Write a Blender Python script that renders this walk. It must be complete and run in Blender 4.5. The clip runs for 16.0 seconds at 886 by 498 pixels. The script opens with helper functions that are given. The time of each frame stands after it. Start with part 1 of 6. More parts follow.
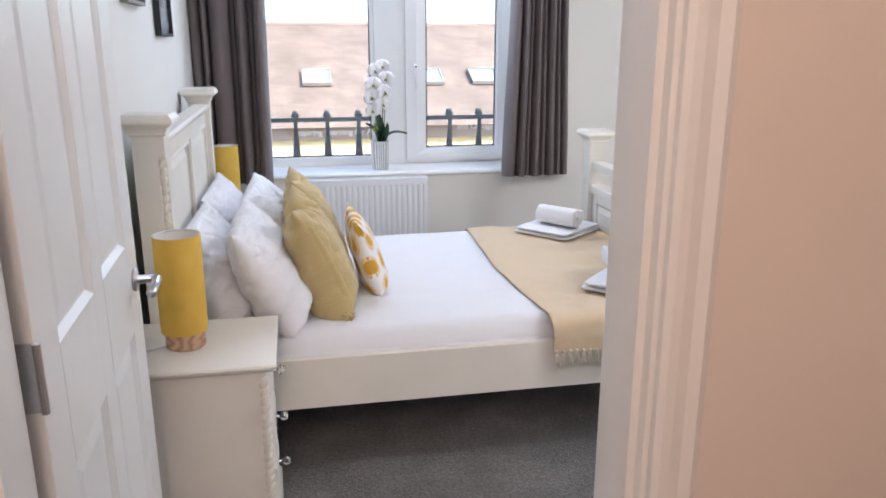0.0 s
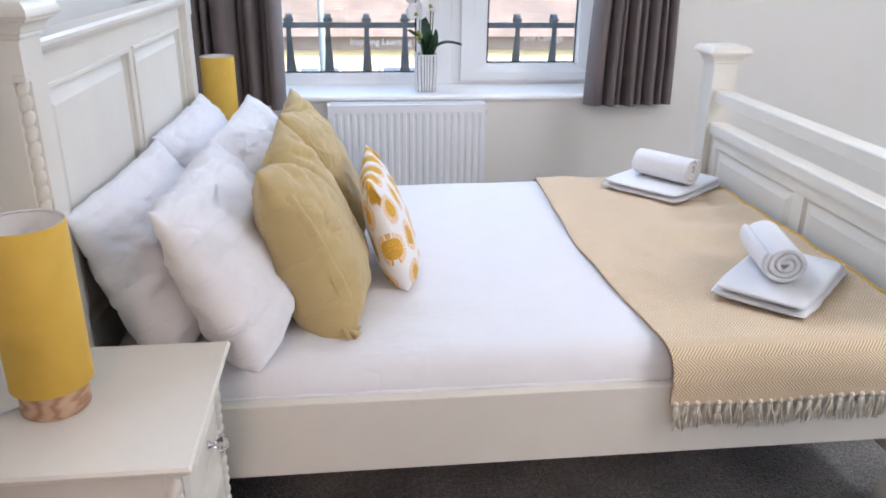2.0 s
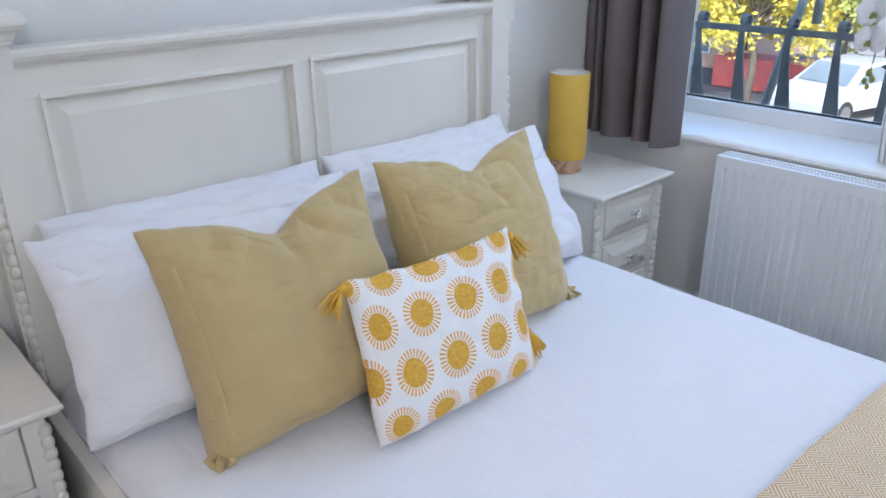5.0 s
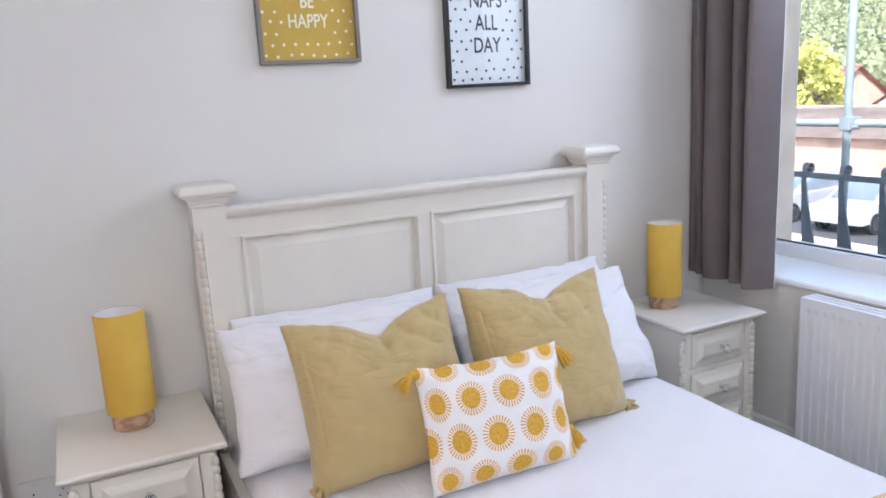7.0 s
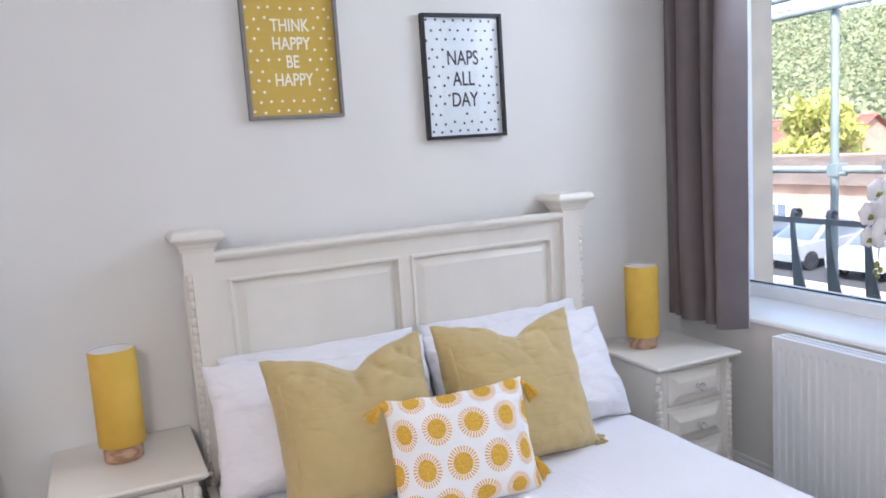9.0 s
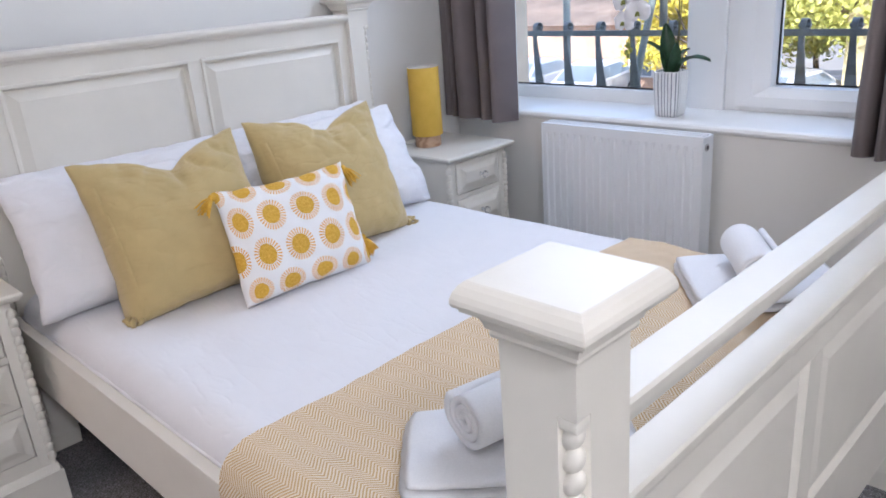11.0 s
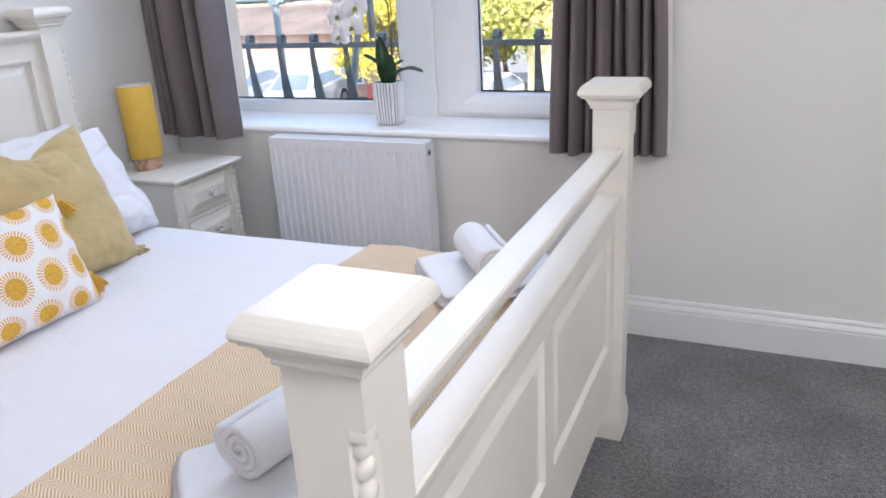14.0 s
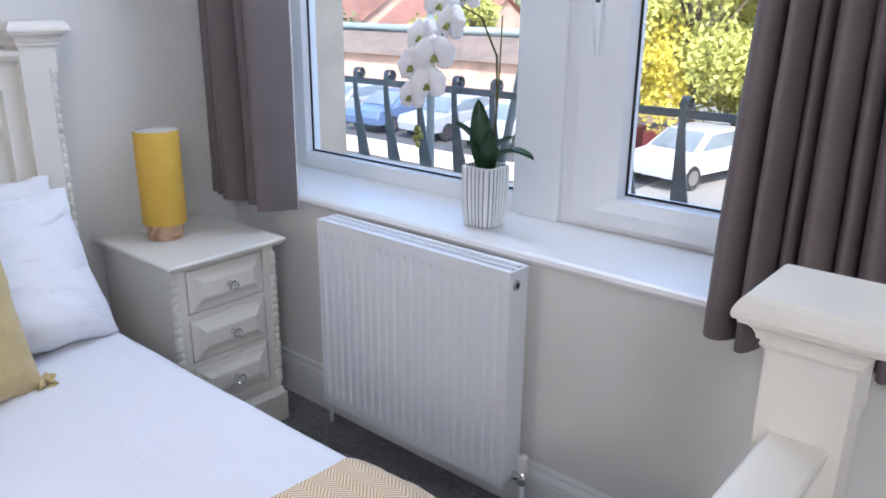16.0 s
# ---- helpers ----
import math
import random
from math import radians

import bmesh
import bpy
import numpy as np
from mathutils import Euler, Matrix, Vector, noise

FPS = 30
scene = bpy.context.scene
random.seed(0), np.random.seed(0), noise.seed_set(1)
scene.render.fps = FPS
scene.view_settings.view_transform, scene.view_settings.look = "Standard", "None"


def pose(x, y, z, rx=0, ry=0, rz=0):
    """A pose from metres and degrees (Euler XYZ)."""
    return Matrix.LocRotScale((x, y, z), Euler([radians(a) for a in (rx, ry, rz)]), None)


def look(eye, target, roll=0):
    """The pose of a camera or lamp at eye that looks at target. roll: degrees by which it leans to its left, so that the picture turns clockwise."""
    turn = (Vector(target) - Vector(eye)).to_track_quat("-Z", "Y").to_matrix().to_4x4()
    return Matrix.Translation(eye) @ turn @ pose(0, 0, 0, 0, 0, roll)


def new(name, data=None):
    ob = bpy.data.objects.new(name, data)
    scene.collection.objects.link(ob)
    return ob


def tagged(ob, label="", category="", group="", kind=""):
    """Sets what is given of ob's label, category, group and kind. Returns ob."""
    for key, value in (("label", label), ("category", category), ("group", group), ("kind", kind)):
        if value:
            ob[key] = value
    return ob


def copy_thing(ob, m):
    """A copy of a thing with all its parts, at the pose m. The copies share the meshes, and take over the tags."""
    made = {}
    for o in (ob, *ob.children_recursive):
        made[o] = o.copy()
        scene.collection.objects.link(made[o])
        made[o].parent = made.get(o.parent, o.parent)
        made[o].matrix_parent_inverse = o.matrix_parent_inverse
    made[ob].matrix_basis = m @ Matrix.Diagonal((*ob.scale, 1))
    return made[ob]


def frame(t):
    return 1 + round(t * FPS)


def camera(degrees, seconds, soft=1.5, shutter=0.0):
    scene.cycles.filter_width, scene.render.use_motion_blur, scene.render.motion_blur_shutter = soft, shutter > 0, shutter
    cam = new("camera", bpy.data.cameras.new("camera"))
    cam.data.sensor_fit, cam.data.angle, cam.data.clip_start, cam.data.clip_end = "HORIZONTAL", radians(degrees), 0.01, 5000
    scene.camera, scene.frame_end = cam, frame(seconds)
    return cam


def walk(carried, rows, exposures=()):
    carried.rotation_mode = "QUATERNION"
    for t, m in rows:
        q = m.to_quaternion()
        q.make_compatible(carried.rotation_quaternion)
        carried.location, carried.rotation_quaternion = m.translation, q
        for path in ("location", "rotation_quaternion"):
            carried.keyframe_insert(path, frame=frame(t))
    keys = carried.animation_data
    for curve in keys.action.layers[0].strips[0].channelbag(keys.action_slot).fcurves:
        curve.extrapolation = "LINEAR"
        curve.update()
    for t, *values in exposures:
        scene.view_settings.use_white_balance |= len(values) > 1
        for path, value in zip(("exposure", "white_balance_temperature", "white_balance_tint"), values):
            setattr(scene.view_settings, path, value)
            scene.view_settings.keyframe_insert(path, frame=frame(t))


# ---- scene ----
# ---------------------------------------------------------------- camera
cam = camera(60.6, 16.0, soft=1.7)
PATH = [
    (0, (0.008, 0.148, 1.469), (0.382, 2.041, 0.944), 0.0),
    (0.5, (0.009, 0.39, 1.437), (0.37, 2.268, 0.85), 0.3),
    (1, (0.055, 0.609, 1.399), (0.387, 2.471, 0.748), 0.8),
    (1.5, (0.151, 0.886, 1.375), (0.437, 2.738, 0.676), 0.7),
    (2, (0.197, 1.125, 1.355), (0.411, 2.972, 0.617), 0.7),
    (2.5, (0.253, 1.42, 1.334), (0.414, 3.261, 0.569), -0.4),
    (3, (0.361, 1.632, 1.327), (0.295, 3.469, 0.54), -1.9),
    (3.5, (0.554, 1.822, 1.315), (0.121, 3.62, 0.556), -3.5),
    (4, (0.715, 2.036, 1.268), (0.025, 3.751, 0.507), -4.5),
    (4.5, (0.924, 2.198, 1.287), (-0.095, 3.728, 0.499), -2.6),
    (4.7, (1.048, 2.236, 1.338), (-0.166, 3.589, 0.504), -0.6),
    (6.8, (1.799, 2.209, 1.484), (0.057, 3.069, 1.01), -3.1),
    (7, (1.834, 2.223, 1.483), (0.069, 3.073, 1.079), -3.2),
    (7.5, (1.93, 2.281, 1.524), (0.125, 3.092, 1.237), -3.2),
    (8, (2.002, 2.338, 1.546), (0.167, 3.101, 1.321), -3.0),
    (8.2, (2.005, 2.337, 1.539), (0.17, 3.104, 1.327), -2.8),
    (10.3, (2.034, 2.098, 1.349), (0.474, 3.23, 0.815), -5.5),
    (10.5, (1.985, 2.064, 1.339), (0.496, 3.266, 0.758), -5.3),
    (11, (1.974, 2.011, 1.305), (0.619, 3.316, 0.627), -4.5),
    (11.5, (1.967, 1.894, 1.279), (0.772, 3.289, 0.489), -5.2),
    (12, (1.961, 1.802, 1.252), (0.905, 3.255, 0.373), -4.6),
    (12.5, (1.965, 1.763, 1.237), (1.014, 3.26, 0.312), -4.4),
    (13, (1.986, 1.744, 1.239), (1.121, 3.291, 0.313), -3.5),
    (13.5, (1.991, 1.779, 1.267), (1.184, 3.39, 0.399), -3.2),
    (14, (1.957, 1.973, 1.331), (1.176, 3.674, 0.626), -3.4),
    (14.5, (1.914, 2.22, 1.379), (1.148, 3.979, 0.813), -3.0),
    (15, (1.844, 2.497, 1.343), (1.046, 4.218, 0.71), -2.2),
    (15.5, (1.721, 2.742, 1.338), (0.748, 4.362, 0.683), -1.1),
    (16, (1.745, 3.059, 1.324), (0.514, 4.507, 0.703), 0.6),
]
walk(cam, [(t, look(eye, target, roll)) for t, eye, target, roll in PATH],
     [(0.0, 2.12, 5650, 14), (1.5, 2.24, 5600, 15), (3.0, 2.0, 5400, 13), (4.0, 1.80, 5200, 12), (5.0, 1.80, 5200, 12), (7.0, 2.0, 5650, 17), (8.2, 2.0, 5700, 17), (10.5, 1.88, 5500, 16),
      (12.0, 2.10, 5650, 16), (13.0, 2.12, 5700, 16), (14.0, 2.05, 5600, 16), (15.0, 1.88, 5500, 16), (16.0, 1.85, 5450, 15)])

# ---------------------------------------------------------------- plan, in metres
WEST, EAST, NORTH, SOUTH, CEIL = -0.50, 3.90, 4.565, 1.14, 2.60
GLASS_Y = 4.885          # plane of the window panes
SILL_Z = 0.735           # top of the window board
GROUND = -3.3            # street level outside
BED_Y = (2.556, 3.914)   # centre lines of the bed's posts
MAT_TOP = 0.535

# ---------------------------------------------------------------- world and lights
world = bpy.data.worlds.new("sky_world")
scene.world = world
world.use_nodes = True
wn = world.node_tree
wn.nodes.clear()
sky = wn.nodes.new("ShaderNodeTexSky")
sky.sky_type, sky.sun_disc = "NISHITA", False
sky.sun_elevation, sky.sun_rotation = radians(42), radians(140)
sky.air_density, sky.dust_density, sky.ozone_density = 1.0, 2.0, 1.0
bgn = wn.nodes.new("ShaderNodeBackground")
bgn.inputs["Strength"].default_value = 0.15
wout = wn.nodes.new("ShaderNodeOutputWorld")
wn.links.new(sky.outputs[0], bgn.inputs[0])
wn.links.new(bgn.outputs[0], wout.inputs[0])


def lamp(name, kind, energy, colour, m, **kw):
    data = bpy.data.lights.new(name, kind)
    data.energy, data.color = energy, colour
    if kind == "AREA":
        data.shape, data.size, data.size_y = "RECTANGLE", kw["size"][0], kw["size"][1]
    elif kind == "POINT":
        data.shadow_soft_size = kw["radius"]
    else:
        data.angle = kw["angle"]
    ob = new(name, data)
    ob.matrix_world = m
    return ob


# the sun stands behind the house, to the right of the window
az, el = radians(140), radians(42)
sun_dir = Vector((math.sin(az) * math.cos(el), math.cos(az) * math.cos(el), math.sin(el)))
lamp("sun", "SUN", 2.4, (1.0, 0.93, 0.82), look(sun_dir * 30, (0, 0, 0)), angle=radians(0.5))
# skylight that enters through the upper lights of the window
lamp("window_skylight", "AREA", 6.3, (0.88, 0.94, 1.0), look((0.50, 4.80, 2.27), (0.9, 2.6, 1.3)), size=(1.5, 0.30))
# fill light added to brighten the room's side away from the window
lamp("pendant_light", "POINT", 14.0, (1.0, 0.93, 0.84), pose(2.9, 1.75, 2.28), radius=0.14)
# the hall's warm ceiling light
lamp("hall_light", "AREA", 6.2, (1.0, 0.71, 0.50), look((-0.25, -0.75, 2.40), (0.40, 0.9, 0.9)), size=(0.5, 0.5))


# ---------------------------------------------------------------- materials
class Nodes:
    """A short hand for node materials."""

    def __init__(self, name):
        self.mat = bpy.data.materials.new(name)
        self.mat.use_nodes = True
        self.t = self.mat.node_tree
        self.b = self.t.nodes["Principled BSDF"]
        self.tc = self.t.nodes.new("ShaderNodeTexCoord")

    def add(self, kind, **kw):
        n = self.t.nodes.new(kind)
        for k, v in kw.items():
            if k in n.inputs:
                n.inputs[k].default_value = v
        return n

    def link(self, a, b):
        self.t.links.new(a, b)

    def noise(self, scale, detail=4.0, rough=0.55, coord="Object", stretch=None):
        n = self.add("ShaderNodeTexNoise", Scale=scale, Detail=detail, Roughness=rough)
        src = self.tc.outputs[coord]
        if stretch:
            mp = self.add("ShaderNodeMapping")
            mp.inputs["Scale"].default_value = stretch
            self.link(src, mp.inputs["Vector"])
            src = mp.outputs[0]
        self.link(src, n.inputs["Vector"])
        return n.outputs["Fac"]

    def ramp(self, fac, stops):
        r = self.add("ShaderNodeValToRGB")
        els = r.color_ramp.elements
        while len(els) < len(stops):
            els.new(0.5)
        for e, (p, c) in zip(els, stops):
            e.position, e.color = p, (*c, 1)
        self.link(fac, r.inputs[0])
        return r.outputs[0]

    def mix(self, fac, a, b, mode="MIX"):
        m = self.add("ShaderNodeMix")
        m.data_type, m.blend_type = "RGBA", mode
        if isinstance(fac, float):
            m.inputs[0].default_value = fac
        else:
            self.link(fac, m.inputs[0])
        for sock, v in ((m.inputs[6], a), (m.inputs[7], b)):
            if isinstance(v, tuple):
                sock.default_value = (*v, 1)
            else:
                self.link(v, sock)
        return m.outputs[2]

    def math(self, op, a, b=0.0, c=0.0):
        m = self.add("ShaderNodeMath")
        m.operation = op
        for sock, v in zip(m.inputs, (a, b, c)):
            if isinstance(v, (int, float)):
                sock.default_value = v
            else:
                self.link(v, sock)
        return m.outputs[0]

    def bump(self, height, strength, dist=0.002):
        b = self.add("ShaderNodeBump", Strength=strength, Distance=dist)
        self.link(height, b.inputs["Height"])
        self.link(b.outputs[0], self.b.inputs["Normal"])

    def done(self, colour=None, rough=None, **kw):
        if colour is not None:
            if isinstance(colour, tuple):
                self.b.inputs["Base Color"].default_value = (*colour, 1)
            else:
                self.link(colour, self.b.inputs["Base Color"])
        if rough is not None:
            if isinstance(rough, float):
                self.b.inputs["Roughness"].default_value = rough
            else:
                self.link(rough, self.b.inputs["Roughness"])
        for k, v in kw.items():
            self.b.inputs[k.replace("_", " ")].default_value = v
        return self.mat


def plain(name, colour, rough, vary=0.06, scale=9.0, bump=0.0, bscale=120.0, stretch=None, **kw):
    """A painted or solid surface: a slow drift in tone, fine grain and relief."""
    n = Nodes(name)
    lo = tuple(c * (1 - vary) for c in colour)
    hi = tuple(min(1.0, c * (1 + vary)) for c in colour)
    col = n.ramp(n.noise(scale, stretch=stretch), [(0.3, lo), (0.7, hi)])
    fine = n.noise(bscale, 3.0, stretch=stretch)
    if bump:
        n.bump(fine, bump)
    rr = n.math("MULTIPLY_ADD", fine, 0.06, rough - 0.03)
    return n.done(col, rr, **kw)


M_WALL = plain("wall_paint", (0.80, 0.785, 0.75), 0.75, 0.025, 1.2, 0.12, 260)
M_HALL = plain("hall_wall_paint", (0.74, 0.66, 0.60), 0.7, 0.03, 1.5, 0.12, 240)
M_CEIL = plain("ceiling_paint", (0.84, 0.84, 0.83), 0.85, 0.02, 1.5, 0.1, 200)
M_WOODWHITE = plain("white_gloss_paint", (0.82, 0.82, 0.81), 0.32, 0.02, 3.0, 0.06, 90)
M_UPVC = plain("white_upvc", (0.86, 0.87, 0.88), 0.22, 0.012, 4.0)
M_CREAM = plain("cream_furniture_paint", (0.80, 0.765, 0.69), 0.42, 0.03, 5.0, 0.10, 70, stretch=(1, 1, 1))
M_RAD = plain("radiator_enamel", (0.86, 0.88, 0.91), 0.40, 0.01, 3.0, 0.0, 15)
M_DARK = plain("shadow_gap_dark", (0.03, 0.03, 0.035), 0.8, 0.2)
M_STEEL = plain("brushed_steel", (0.55, 0.55, 0.56), 0.32, 0.05, 60, 0.05, 200, stretch=(1, 1, 12), Metallic=1.0)
M_CHROME = plain("chrome", (0.75, 0.75, 0.76), 0.12, 0.02, 20, Metallic=1.0)
# the iron's grey is lifted to carry haze in its base colour
M_IRON = plain("painted_wrought_iron", (0.11, 0.125, 0.125), 0.5, 0.3, 20, 0.3, 60)
M_GALV = plain("galvanised_steel_tube", (0.27, 0.31, 0.30), 0.55, 0.15, 12, 0.1, 60, Metallic=0.2)
M_STONE = plain("buff_sandstone", (0.66, 0.54, 0.39), 0.85, 0.12, 6, 0.4, 60)
M_RENDER = plain("yellow_cream_render", (0.52, 0.44, 0.24), 0.9, 0.06, 1.2, 0.2, 20)
M_WHITEREND = plain("white_render", (0.74, 0.74, 0.72), 0.9, 0.05, 1.0, 0.2, 20)
M_ASPHALT = plain("asphalt", (0.075, 0.074, 0.073), 0.9, 0.2, 0.8, 0.3, 40)
M_PAVE = plain("concrete_paving", (0.24, 0.22, 0.19), 0.9, 0.12, 0.6, 0.2, 20)
M_GRASS = plain("grass", (0.07, 0.11, 0.03), 0.9, 0.4, 0.6, 0.3, 15)
M_FASCIA = plain("brown_sign_fascia", (0.20, 0.155, 0.115), 0.45, 0.1, 2)
M_SIGN = plain("pale_sign_vinyl", (0.50, 0.49, 0.47), 0.5, 0.02, 3)
M_DARKGLASS = plain("dark_glazing", (0.16, 0.19, 0.22), 0.12, 0.3, 0.7)
M_SKYGLASS = plain("bright_rooflight_glazing", (0.24, 0.33, 0.39), 0.08, 0.1, 1.0)
M_RUBBER = plain("black_rubber", (0.02, 0.02, 0.02), 0.8, 0.2)
M_REDPAINT = plain("red_paint", (0.50, 0.09, 0.07), 0.45, 0.1, 2)
M_SOCKET = plain("white_moulded_plastic", (0.80, 0.80, 0.79), 0.35, 0.01, 5)
M_BARK = plain("bark", (0.10, 0.075, 0.05), 0.9, 0.3, 8, 0.5, 30)


def wood_mat():
    n = Nodes("turned_pale_wood")
    w = n.add("ShaderNodeTexWave", Scale=9.0, Distortion=7.0, Detail=3.0)
    mp = n.add("ShaderNodeMapping")
    mp.inputs["Scale"].default_value = (1.2, 1.2, 5.0)
    n.link(n.tc.outputs["Object"], mp.inputs[0])
    n.link(mp.outputs[0], w.inputs["Vector"])
    col = n.ramp(w.outputs["Fac"], [(0.1, (0.56, 0.38, 0.25)), (0.6, (0.50, 0.32, 0.20)), (0.95, (0.38, 0.22, 0.13))])
    n.bump(w.outputs["Fac"], 0.08)
    return n.done(col, 0.5)


M_WOOD = wood_mat()


def carpet_mat():
    n = Nodes("dark_grey_twist_carpet")
    v = n.add("ShaderNodeTexVoronoi", Scale=170.0)
    n.link(n.tc.outputs["Object"], v.inputs["Vector"])
    tuft = n.ramp(n.noise(230, 3.0, 0.75), [(0.32, (0.055, 0.053, 0.056)), (0.50, (0.15, 0.145, 0.147)), (0.68, (0.38, 0.37, 0.365))])
    patch = n.ramp(n.noise(4.5, 5.0, 0.6), [(0.30, (0.74, 0.74, 0.75)), (0.70, (1.30, 1.29, 1.28))])
    mid = n.ramp(n.noise(70.0, 4.0, 0.65), [(0.32, (0.66, 0.66, 0.66)), (0.68, (1.38, 1.38, 1.38))])
    col = n.mix(1.0, n.mix(1.0, tuft, patch, "MULTIPLY"), mid, "MULTIPLY")
    h = n.math("ADD", v.outputs["Distance"], n.noise(60, 3.0))
    n.bump(h, 0.8, 0.006)
    n.b.inputs["Sheen Weight"].default_value = 0.15
    return n.done(col, 0.95)


M_CARPET = carpet_mat()


def cloth(name, colour, weave=900.0, bump=0.25, rough=0.9, vary=0.05, sheen=0.2, crease=0.0):
    """Woven cloth: crossed threads, soft creases and a slow drift in tone. Uses the mesh's UVs in metres."""
    n = Nodes(name)
    sep = n.add("ShaderNodeSeparateXYZ")
    n.link(n.tc.outputs["UV"], sep.inputs[0])
    wu = n.math("SINE", n.math("MULTIPLY", sep.outputs[0], weave * 2))
    wv = n.math("SINE", n.math("MULTIPLY", sep.outputs[1], weave * 2))
    thread = n.math("MULTIPLY", wu, wv)
    soft = n.noise(11.0, 5.0, 0.6, "UV")
    lo = tuple(c * (1 - vary) for c in colour)
    hi = tuple(min(1, c * (1 + vary)) for c in colour)
    col = n.ramp(n.math("MULTIPLY_ADD", thread, 0.12, soft), [(0.25, lo), (0.75, hi)])
    ridge = n.math("ABSOLUTE", n.math("SUBTRACT", n.noise(7.0, 2.0, 0.5, "UV", (1.0, 2.6, 1.0)), 0.5))
    h = n.math("MULTIPLY_ADD", soft, crease, n.math("MULTIPLY", thread, 0.06))
    h = n.math("MULTIPLY_ADD", n.math("MINIMUM", ridge, 0.06), crease * 9.0, h)
    n.bump(h, bump, 0.01)
    n.b.inputs["Sheen Weight"].default_value = sheen
    return n.done(col, rough)


M_LINEN = cloth("white_cotton_bedding", (0.84, 0.84, 0.87), 1500, 0.36, 0.85, 0.015, 0.1, 0.6)
M_PILLOW = cloth("white_cotton_pillowcase", (0.85, 0.85, 0.88), 1500, 0.42, 0.85, 0.015, 0.1, 0.8)
M_OCHRE = cloth("ochre_woven_cotton", (0.53, 0.41, 0.185), 620, 0.42, 0.9, 0.08, 0.25, 0.55)
M_TOWEL = plain("white_terry_towel", (0.86, 0.86, 0.88), 0.95, 0.03, 300, 0.8, 420)
M_CURTAIN = cloth("taupe_curtain_cloth", (0.165, 0.136, 0.133), 700, 0.15, 0.6, 0.07, 0.06, 0.12)
M_FRINGE = plain("cream_cotton_fringe", (0.72, 0.66, 0.54), 0.95, 0.10, 90, 0.4, 300)
M_TASSEL = plain("mustard_thread", (0.72, 0.42, 0.045), 0.9, 0.15, 140, 0.5, 400)
M_SHADEIN = plain("white_shade_lining", (0.80, 0.78, 0.74), 0.8, 0.02, 30)
M_PETAL = plain("white_orchid_petal", (0.86, 0.85, 0.88), 0.6, 0.03, 60, 0.2, 90, Subsurface_Weight=0.0)
M_LEAF = plain("dark_orchid_leaf", (0.030, 0.075, 0.035), 0.35, 0.35, 30, 0.1, 40)
M_STEM = plain("olive_stem", (0.14, 0.13, 0.05), 0.6, 0.2, 30)
M_BUD = plain("green_bud", (0.28, 0.30, 0.07), 0.6, 0.2, 30)
M_POT = plain("white_glazed_ceramic", (0.82, 0.83, 0.84), 0.25, 0.02, 10)
M_GROOVE = plain("grey_pot_groove", (0.20, 0.21, 0.25), 0.4, 0.1, 20)
M_SOIL = plain("moss", (0.10, 0.11, 0.04), 0.95, 0.4, 40, 0.6, 60)


def shade_mat():
    n = Nodes("mustard_lampshade_fabric")
    sep = n.add("ShaderNodeSeparateXYZ")
    n.link(n.tc.outputs["UV"], sep.inputs[0])
    wv = n.math("MULTIPLY", n.math("SINE", n.math("MULTIPLY", sep.outputs[0], 3000)), n.math("SINE", n.math("MULTIPLY", sep.outputs[1], 3000)))
    col = n.ramp(n.math("MULTIPLY_ADD", wv, 0.2, n.noise(14, 4)), [(0.25, (0.66, 0.42, 0.055)), (0.75, (0.76, 0.50, 0.085))])
    n.bump(wv, 0.1)
    return n.done(col, 0.8)


M_SHADE = shade_mat()


def throw_mat():
    """Herringbone rows of mustard thread on cream; UVs in metres, u across the rows."""
    n = Nodes("mustard_herringbone_throw")
    sep = n.add("ShaderNodeSeparateXYZ")
    n.link(n.tc.outputs["UV"], sep.inputs[0])
    u, v = sep.outputs[0], sep.outputs[1]
    row = n.math("MULTIPLY", v, 1 / 0.050)
    tri = n.math("ABSOLUTE", n.math("SUBTRACT", n.math("FRACT", row), 0.5))
    wob = n.math("MULTIPLY", n.noise(60, 2, 0.5, "UV"), 0.004)
    diag = n.math("FRACT", n.math("MULTIPLY", n.math("ADD", n.math("ADD", u, wob), n.math("MULTIPLY", tri, 0.050)), 1 / 0.0080))
    mask = n.ramp(diag, [(0.38, (0, 0, 0)), (0.50, (1, 1, 1)), (0.90, (1, 1, 1)), (1.0, (0, 0, 0))])
    mask2 = n.mix(0.20, mask, (0.5, 0.5, 0.5))
    must = n.ramp(n.noise(7, 4, 0.6, "UV"), [(0.3, (0.50, 0.29, 0.085)), (0.7, (0.58, 0.36, 0.125))])
    col = n.mix(mask2, (0.84, 0.76, 0.62), must)
    h = n.math("MULTIPLY_ADD", n.noise(500, 2, 0.5, "UV"), 0.4, mask)
    n.bump(h, 0.35, 0.003)
    n.b.inputs["Sheen Weight"].default_value = 0.2
    return n.done(col, 0.95)


M_THROW = throw_mat()


